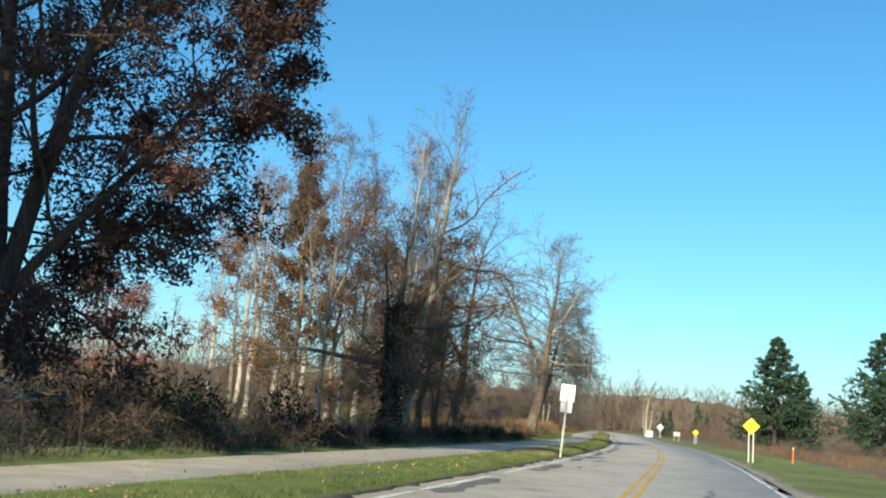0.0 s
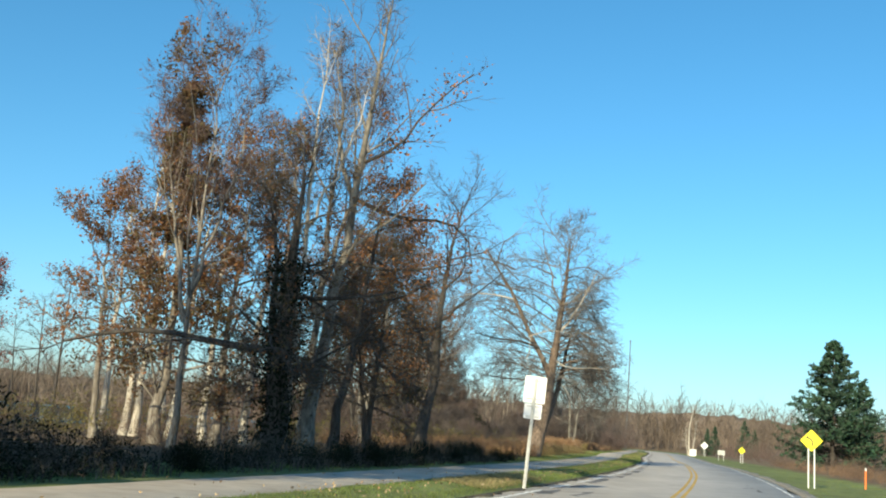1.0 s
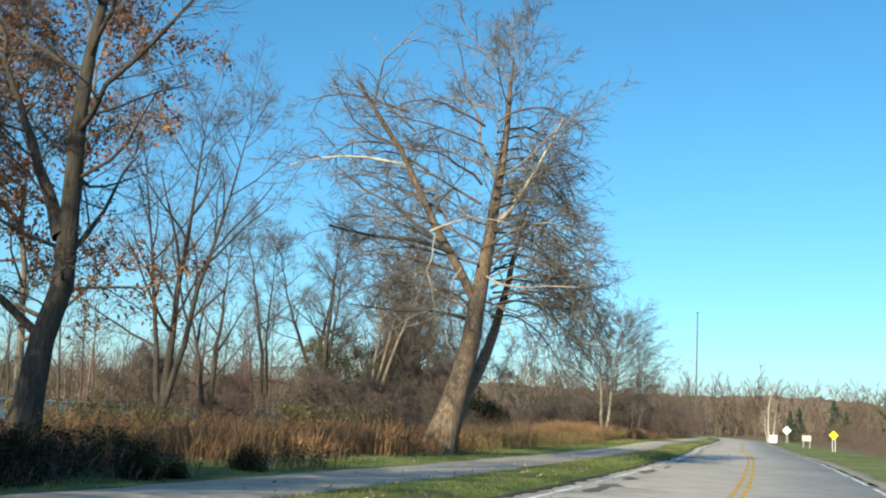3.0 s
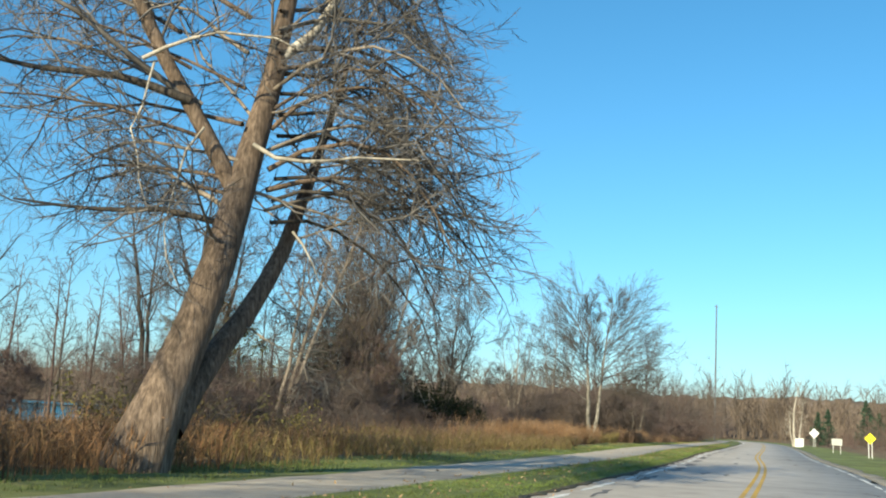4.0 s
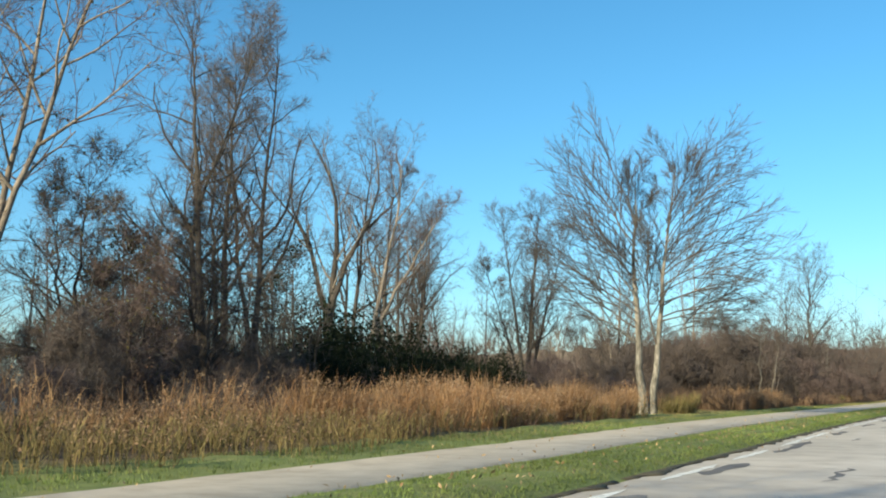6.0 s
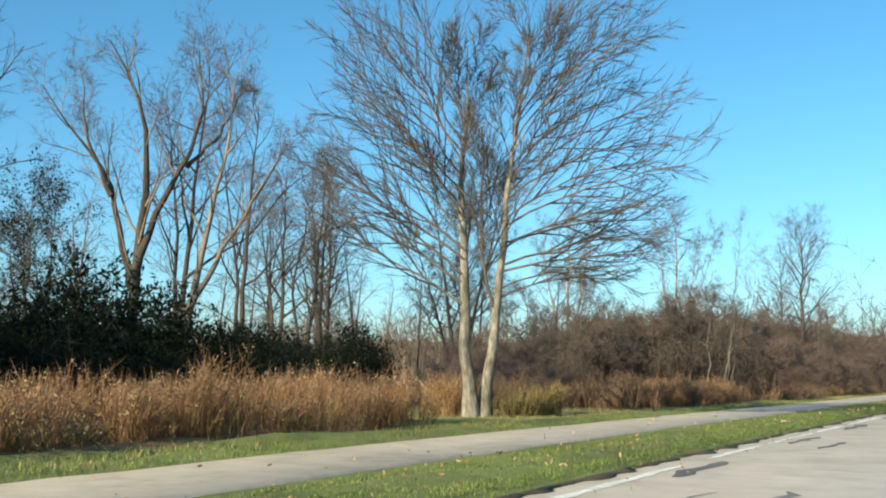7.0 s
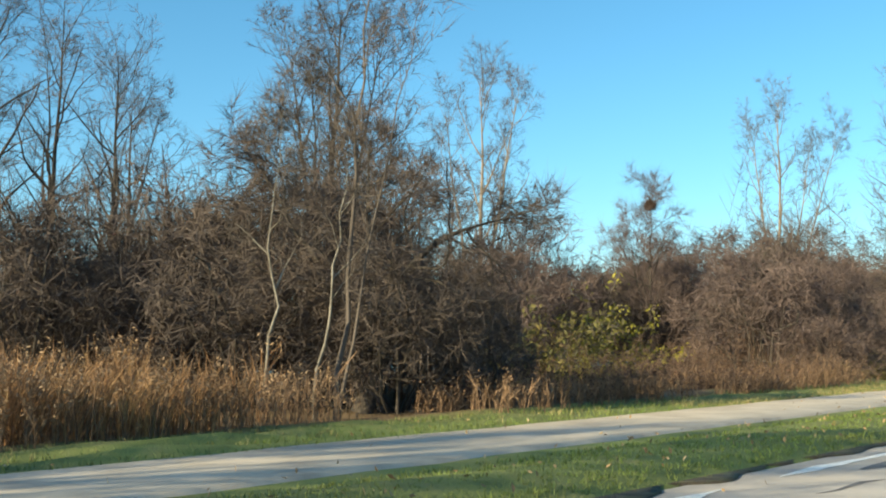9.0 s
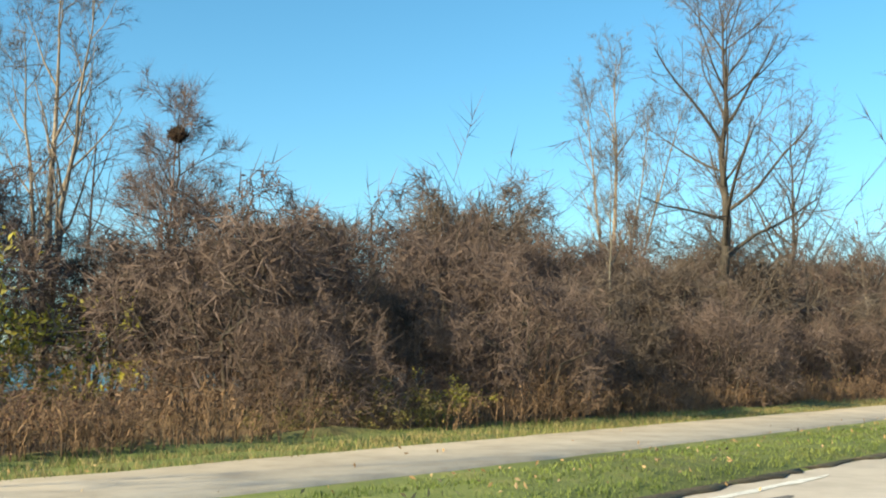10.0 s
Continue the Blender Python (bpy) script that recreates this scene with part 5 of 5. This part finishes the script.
def wooded_ridge():
    """A low brown ridge far behind everything."""
    r = np.random.default_rng(33)
    x = np.linspace(-420, 520, 420)
    y = 520 + 40 * np.sin(x * 0.012)
    crest = 15.0 + 1.0 * np.sin(x * 0.05) + 1.0 * np.sin(x * 0.013 + 1) + np.abs(r.normal(0, 0.8, len(x)))
    rows = [np.stack([x, y - 22, x * 0 + 0.5], 1), np.stack([x, y - 8, crest * 0.75 + r.normal(0, 0.8, len(x))], 1), np.stack([x, y, crest], 1), np.stack([x, y + 60, x * 0], 1)]
    n = len(x)
    i = np.arange(n - 1)
    q = np.concatenate([np.stack([i + k * n, i + 1 + k * n, i + 1 + (k + 1) * n, i + (k + 1) * n], 1) for k in range(3)])
    tagged(part("backdrop", mesh_from("wooded_ridge", np.concatenate(rows), q), M_farwood), "low wooded brown ridge on the horizon", "ridge", kind="structure")


wooded_ridge()
xs = r.uniform(-400, 500, 1400)
far_woods("bare brown woods along the horizon", [(x, 505 + 40 * math.sin(x * 0.012) + q) for x, q in zip(xs, r.uniform(-60, 0, 1400)) if abs(x - float(line_x(500))) > 4], 411, 18.5, 72, 0.085, 0.8)
far_woods("bare brown woods on the far shore", [(-642 - q, y) for y, q in zip(r.uniform(-150, 1150, 800), r.uniform(0, 14, 800))], 412, 9, 32, 0.10, -1.5)


# -- reeds, weeds, grass and fallen leaves --
def reed_bed(name, label, spots, seed, height, stem_mat, plume_mat=None, thick=0.006):
    rng = np.random.default_rng(seed)
    c = len(spots)
    s = np.asarray(spots)
    z = land(s[:, 0], s[:, 1])
    swell = np.array([noise.noise(Vector((a * 0.6, b * 0.6, 7.7))) for a, b in s])
    h = height * rng.uniform(0.5, 1.1, c) * (1 + 0.75 * swell)
    lean = rng.normal(0, 0.16, (c, 2)) + np.array([0.08, 0.03])
    p = np.zeros((c, 3, 3))
    p[:, 0] = np.stack([s[:, 0], s[:, 1], z - 0.03], 1)
    p[:, 1] = p[:, 0] + np.stack([lean[:, 0] * h * 0.25, lean[:, 1] * h * 0.25, h * 0.55], 1)
    p[:, 2] = p[:, 0] + np.stack([lean[:, 0] * h, lean[:, 1] * h, h * 0.98], 1)
    rr = np.repeat(np.array([[1.0, 0.8, 0.4]]) * thick, c, 0)
    root = tagged(part(name, tubes([(p, rr, 3)], name), stem_mat), label, "dry plants", kind="stuff")
    part("blades", slivers(rng, p, 7, height * 0.42, thick * 1.3, "blades", 0.28, 0.02), stem_mat, root)
    if plume_mat:
        k = rng.random(c) < 0.75
        top = p[k, 2]
        n = len(top)
        spots2 = (top[:, None] + rng.normal(0, 1, (n, 8, 3)) * np.array([0.035, 0.035, 0.10])).reshape(-1, 3)
        part("plumes", flakes(rng, spots2, 0.019, "plumes", 1.8), plume_mat, root)
    return root


def scatter(rng, count, y0, y1, d0, d1, clump=0.0):
    y = rng.uniform(y0, y1, count)
    d = rng.uniform(d0, d1, count)
    if clump:
        keep = np.array([noise.noise(Vector((a * clump, b * clump, 3.1))) for a, b in zip(y, d)]) > -0.12
        y, d = y[keep], d[keep]
    return np.stack([line_x(y) + d, y], 1)


r = np.random.default_rng(55)
reed_bed("reed_bed", "tall orange-brown dry reeds with pale plumes", np.concatenate([scatter(r, 6600, 133, 156.0, -17.0, -13.0, 0.75), scatter(r, 500, 122, 133.0, -17.0, -14.0, 0.75), scatter(r, 160, 160.8, 162.2, -16.2, -15.2)]), 501, 1.05, M_reed, M_plume)
reed_bed("weed_bed", "olive and straw-coloured weeds along the reeds", scatter(r, 1800, 120, 156, -15.5, -12.6, 0.6), 512, 0.55, M_clump, M_plume, 0.006)
reed_bed("reed_bed", "golden-brown dry grass behind the leaning sycamore", scatter(r, 3400, 74, 104, -22, -12.2, 0.35), 513, 0.7, M_reed, M_weed, 0.006)
reed_bed("weed_bed", "low brown dead weeds behind a grassy clearing", np.concatenate([scatter(r, 3600, 168, 186, -26, -15, 0.3), scatter(r, 1800, 170, 178, -16, -12.6, 0.5), scatter(r, 1800, 156, 170, -27, -20, 0.3)]), 502, 0.95, M_weed, M_weed, 0.008)
reed_bed("weed_bed", "yellow-green weeds beside the twin trunks", scatter(r, 330, 161.4, 163.8, -14.1, -12.8), 507, 0.95, M_clump, M_leafg, 0.007)
reed_bed("reed_bed", "golden dry reeds below the thicket", scatter(r, 1900, 176, 187, -15.5, -12.6, 0.4), 503, 1.0, M_reed, M_plume)
reed_bed("weed_bed", "brown dead weeds along the footpath", np.concatenate([scatter(r, 2600, 74, 92, -18, -11.4, 0.3), scatter(r, 200, 40, 74, -12.6, -11.2, 0.3)]), 504, 0.75, M_reed, M_weed, 0.008)
reed_bed("weed_bed", "rough olive and tan weeds along the footpath", scatter(r, 5600, 88, 135, -20, -11.2, 0.5), 510, 0.62, M_clump, M_weed, 0.007)
reed_bed("weed_bed", "golden-brown weeds among the reeds", scatter(r, 900, 177, 188, -14.6, -12.4, 0.5), 511, 0.8, M_weed, M_plume, 0.006)
# dark twig and leaf colours paint the shaded strip into these weeds
reed_bed("weed_bed", "short dead weeds coloured dark for shade along the footpath's edge", scatter(r, 2200, 12, 76, -11.8, -10.1, 0.3), 508, 0.3, M_twigd, M_leafe_shade, 0.007)
reed_bed("weed_bed", "brown dead weeds below the thicket", scatter(r, 1300, 191, 207, -16.5, -12.2, 0.2), 509, 0.55, M_weed, M_leafd, 0.008)
reed_bed("weed_bed", "brown dead weeds below the thicket", scatter(r, 2600, 190, 250, -14.0, -11.8, 0.25), 505, 0.55, M_weed, M_weed, 0.008)
reed_bed("weed_bed", "brown dead weeds beyond the far verge", scatter(r, 1000, 50, 150, 9.5, 14, 0.25), 506, 0.8, M_weed, None, 0.008)


def turf(name, label, spots, seed, height, material):
    """Grass: tufts of three bent blades."""
    rng = np.random.default_rng(seed)
    s = np.repeat(np.asarray(spots), 3, 0)
    c = len(s)
    z = land(s[:, 0], s[:, 1])
    b = np.stack([s[:, 0] + rng.normal(0, 0.03, c), s[:, 1] + rng.normal(0, 0.03, c), z - 0.01], 1)
    a = rng.uniform(0, 6.28, c)
    w = np.stack([np.cos(a), np.sin(a), a * 0], 1) * 0.007
    h = height * rng.uniform(0.5, 1.3, c)[:, None]
    tip = b + np.concatenate([rng.normal(0, 0.4, (c, 2)), np.ones((c, 1))], 1) * h
    v = np.stack([b - w, b + w, tip], 1).reshape(-1, 3)
    return tagged(part(name, mesh_from(name, v, np.arange(c * 3).reshape(c, 3)), material), label, "grass", kind="stuff")


turf("grass", "short green mown verge grass", np.concatenate([scatter(r, 42000, 6, 222, -7.5, -5.75), scatter(r, 4000, 10, 100, 3.2, 8.5)]), 601, 0.05, M_blade)
turf("grass", "longer mixed grass beside the footpath", scatter(r, 20000, 6, 222, -12.4, -10.1), 602, 0.085, M_blade)
turf("grass", "straw-coloured grass beside the footpath", np.concatenate([scatter(r, 3600, 6, 225, -12.8, -11.0), scatter(r, 4000, 195, 240, -11.6, -10.2), scatter(r, 6000, 153, 173, -21, -12.0), scatter(r, 3000, 43, 52, -7.0, -5.8)]), 603, 0.10, M_blady)
turf("grass", "ragged grass overhanging the broken road edge", scatter(r, 7000, 4, 225, -5.95, -5.6), 604, 0.075, M_blade)
spots = np.concatenate([scatter(r, 1900, 4, 225, -7.6, -5.6), scatter(r, 500, 4, 225, -11.5, -7.3), scatter(r, 200, 10, 220, -5.6, -4.6)])
d = spots[:, 0] - line_x(spots[:, 1])
tagged(part("fallen_leaves", flakes(np.random.default_rng(605), np.column_stack([spots, np.where(d > -5.55, 0.02, np.maximum(land(spots[:, 0], spots[:, 1]), 0.21) + 0.03)]), 0.026, "fallen_leaves"), M_litter), "dry tan leaves scattered on the grass", "leaves", kind="stuff")


# -- tar patches and cracks on the road --
def patches():
    """Tar seams: ragged ribbons along the road and thin cracks across it."""
    r = np.random.default_rng(71)
    V, F = [], []

    def ribbon(pts, w):
        base = len(V)
        for k, (d, y) in enumerate(pts):
            a, b = pts[max(k - 1, 0)], pts[min(k + 1, len(pts) - 1)]
            t = Vector((b[0] - a[0], b[1] - a[1])).normalized()
            ww = w * r.uniform(0.35, 1.2) * (0.25 if k in (0, len(pts) - 1) else 1)
            for q in (-1, 1):
                yy = y + q * t.x * ww
                V.append((float(line_x(yy)) + d - q * t.y * ww, yy, 0.0045))
        for k in range(len(pts) - 1):
            F.append((base + 2 * k, base + 2 * k + 1, base + 2 * k + 3, base + 2 * k + 2))

    y = 20.0
    while y < 235:
        n = int(r.integers(5, 14))
        d = r.choice([-4.76, -4.68, -4.6])
        ribbon([(d + r.normal(0, 0.05), y + 0.55 * k) for k in range(n)], r.uniform(0.10, 0.30))
        y += n * 0.55 + r.uniform(0.8, 6)
    for k in range(34):
        y, d = r.uniform(20, 235), r.choice([-3.9, -2.6, 0.3, 1.7]) + r.normal(0, 0.3)
        ribbon([(d + r.normal(0, 0.08), y + 0.4 * m) for m in range(int(r.integers(4, 10)))], r.uniform(0.03, 0.10))
    for k in range(40):
        y, d0 = r.uniform(20, 235), r.uniform(-5.3, -1.8)
        ribbon([(d0 + 0.35 * m, y + r.normal(0, 0.08)) for m in range(int(r.integers(4, 12)))], 0.022)
    tagged(part("road_patches", mesh_from("road_patches", V, F), M_tar), "dark tar seams and cracks in the grey asphalt", "road repair", kind="stuff")


patches()


# -- signs and small things --
def slab(w, h, t, r=0.04, diamond=False):
    """A rounded plate standing in the x-z plane."""
    bm = bmesh.new()
    pts = []
    for cx, cz, a0 in ((w / 2 - r, h / 2 - r, 0), (-w / 2 + r, h / 2 - r, 90), (-w / 2 + r, -h / 2 + r, 180), (w / 2 - r, -h / 2 + r, 270)):
        for k in range(5):
            a = radians(a0 + 22.5 * k)
            pts.append((cx + r * math.cos(a), cz + r * math.sin(a)))
    if diamond:
        pts = [((x - z) * 0.70711, (x + z) * 0.70711) for x, z in pts]
    f = bm.faces.new([bm.verts.new((x, -t / 2, z)) for x, z in pts])
    ext = bmesh.ops.extrude_face_region(bm, geom=[f])
    bmesh.ops.translate(bm, vec=(0, t, 0), verts=[v for v in ext["geom"] if isinstance(v, bmesh.types.BMVert)])
    bmesh.ops.recalc_face_normals(bm, faces=bm.faces)
    return bm


def bar(sx, sy, sz, at, bevel=0.004):
    bm = bmesh.new()
    bmesh.ops.create_cube(bm, size=1)
    bmesh.ops.scale(bm, vec=(sx, sy, sz), verts=bm.verts)
    bmesh.ops.bevel(bm, geom=list(bm.edges), offset=bevel, segments=1, affect="EDGES")
    bmesh.ops.translate(bm, vec=at, verts=bm.verts)
    return bm


def channel_post(h):
    """A U-channel sign post."""
    bm = bmesh.new()
    prof = [(-0.045, 0), (-0.025, 0), (-0.018, -0.035), (0.018, -0.035), (0.025, 0), (0.045, 0), (0.045, 0.006), (0.021, 0.006), (0.014, -0.029), (-0.014, -0.029), (-0.021, 0.006), (-0.045, 0.006)]
    f = bm.faces.new([bm.verts.new((x, y, -0.3)) for x, y in prof])
    ext = bmesh.ops.extrude_face_region(bm, geom=[f])
    bmesh.ops.translate(bm, vec=(0, 0, h + 0.3), verts=[v for v in ext["geom"] if isinstance(v, bmesh.types.BMVert)])
    bmesh.ops.recalc_face_normals(bm, faces=bm.faces)
    return bm


def back_sign(x, y):
    root = new("road_sign")
    root.matrix_world = pose(x, y, 0.12, 0, 3.0, 4)
    tagged(root, "two white sign plates seen from behind on leaning post", "road sign", "road signs")
    part("post", channel_post(2.92), M_steel, root, "galvanised steel channel post")
    for z, w, h in ((2.60, 0.60, 0.74), (2.00, 0.49, 0.41)):
        bm = slab(w, h, 0.006)
        bmesh.ops.translate(bm, vec=(0, 0.02, z), verts=bm.verts)
        plate = part("plate", bm, M_alu, root)
        for s in (-1, 1):
            part("bracket", bar(w * 0.74, 0.022, 0.02, (0, 0.0, z + s * h * 0.34)), M_steel, plate)


def diamond_sign(x, y, side=0.76, height=1.9, posts=(-0.14, 0.14), turn=0, symbol=True, material=None, label="yellow diamond curve warning sign on two posts"):
    root = new("warning_sign")
    root.matrix_world = pose(x, y, float(land(x, y)), 0, -1.0, turn)
    tagged(root, label, "road sign", "road signs")
    for px in posts:
        bm = bar(0.06, 0.05, height + 0.55, (px, 0.05, (height + 0.55) / 2 - 0.25))
        part("post", bm, M_paint, root)
    bm = slab(side, side, 0.006, 0.05, True)
    bmesh.ops.translate(bm, vec=(0, 0, height), verts=bm.verts)
    plate = part("plate", bm, material or M_sygn, root)
    if symbol:
        line = stem_line([(0.05, 0, -0.26), (0.05, 0, -0.05), (-0.03, 0, 0.08), (-0.16, 0, 0.14)], 9, np.random.default_rng(1))
        bm = bmesh.new()
        sides = []
        for k in range(9):
            a, b = Vector(line[max(k - 1, 0)]), Vector(line[min(k + 1, 8)])
            q = (b - a).normalized().cross(Vector((0, 1, 0))) * 0.035
            sides.append([bm.verts.new(Vector(line[k]) + e * q + Vector((0, -0.009, height))) for e in (-1, 1)])
        for k in range(8):
            bm.faces.new([sides[k][0], sides[k + 1][0], sides[k + 1][1], sides[k][1]])
        ends = [bm.verts.new((px, -0.009, height + pz)) for px, pz in ((-0.13, 0.05), (-0.28, 0.15), (-0.14, 0.25))]
        bm.faces.new([sides[8][0], ends[0], ends[1], ends[2], sides[8][1]])
        part("arrow", bm, M_black, plate, "black curved arrow")
    return root


back_sign(-1.78, 47.0)
diamond_sign(9.3, 73.4, height=2.3)
diamond_sign(13.9, 176.0, height=1.75, side=0.7, turn=3)
diamond_sign(14.0, 290.0, height=2.6, side=1.3, material=M_alu, symbol=False, label="pale diamond sign plate seen far off beside road")


def board_sign(x, y):
    root = new("road_sign")
    root.location = (x, y, float(land(x, y)))
    tagged(root, "grey rectangular sign board on two short posts", "road sign", "road signs")
    for px in (-0.5, 0.5):
        part("post", bar(0.08, 0.08, 1.7, (px * 0.8, 0.06, 0.55)), M_steel, root)
    bm = slab(1.15, 0.75, 0.02, 0.05)
    bmesh.ops.translate(bm, vec=(0, 0, 1.3), verts=bm.verts)
    part("plate", bm, M_steel, root)


board_sign(12.9, 206.0)


def marker(x, y):
    root = new("marker_post")
    root.location = (x, y, float(land(x, y)))
    tagged(root, "short orange marker post with white cap", "marker post", "road signs")
    bm = bmesh.new()
    bmesh.ops.create_cone(bm, segments=10, radius1=0.05, radius2=0.045, depth=1.0, cap_ends=True)
    bmesh.ops.translate(bm, vec=(0, 0, 0.45), verts=bm.verts)
    part("post", bm, M_orange, root)
    bm = bmesh.new()
    bmesh.ops.create_cone(bm, segments=10, radius1=0.055, radius2=0.03, depth=0.14, cap_ends=True)
    bmesh.ops.translate(bm, vec=(0, 0, 1.02), verts=bm.verts)
    part("cap", bm, M_paint, root, "white cap")


marker(12.8, 79.0)


def mast(x, y, h):
    root = new("radio_mast")
    root.location = (x, y, float(land(x, y)))
    tagged(root, "thin tall grey mast above the treetops", "mast")
    p = np.array([[(0, 0, 0), (0, 0, h * 0.5), (0, 0, h)]], float)
    part("pole", tubes([(p, np.array([[0.2, 0.17, 0.12]]), 8)], "pole"), M_mast, root)
    q = np.array([[(-0.4, 0, h * 0.985), (0, 0, h * 0.99), (0.4, 0, h * 0.985)]], float)
    part("arm", tubes([(q, np.full((1, 3), 0.08), 6)], "arm"), M_mast, root)


mast(-5.2, 316.0, 29.2)


def cabinet(x, y):
    root = new("utility_cabinet")
    root.location = (x, y, float(land(x, y)))
    tagged(root, "white roadside cabinet below the pale snag", "cabinet")
    part("body", bar(1.5, 1.0, 1.5, (0, 0, 0.75), 0.04), M_paint, root)
    part("lid", bar(1.65, 1.15, 0.1, (0, 0, 1.55), 0.03), M_paint, root)


cabinet(11.2, 286.0)


def nest(x, y, z):
    r = np.random.default_rng(88)
    c = 420
    u = unit(r.normal(0, 1, (c, 3)))
    mid = r.normal(0, 0.035, (c, 3)) + u * r.uniform(0.04, 0.19, (c, 1)) * np.array([1.15, 0.95, 0.6])
    d = unit(np.cross(u, r.normal(0, 1, (c, 3)))) * r.uniform(0.1, 0.22, (c, 1))
    p = np.stack([mid - d, mid + u * 0.02, mid + d], 1) + np.array([x, y, z])
    ob = part("nest", tubes([(p, np.full((c, 3), 0.008), 3)], "nest"), M_nest)
    part("leaves", flakes(r, u * r.uniform(0.0, 0.17, (c, 1)) * np.array([1.2, 1, 0.7]) + np.array([x, y, z]), 0.045, "nest_leaves"), M_leafd, ob)
    tagged(ob, "round dark nest of sticks and leaves in treetop", "nest")


nest(-16.1, 213.8, 7.05)
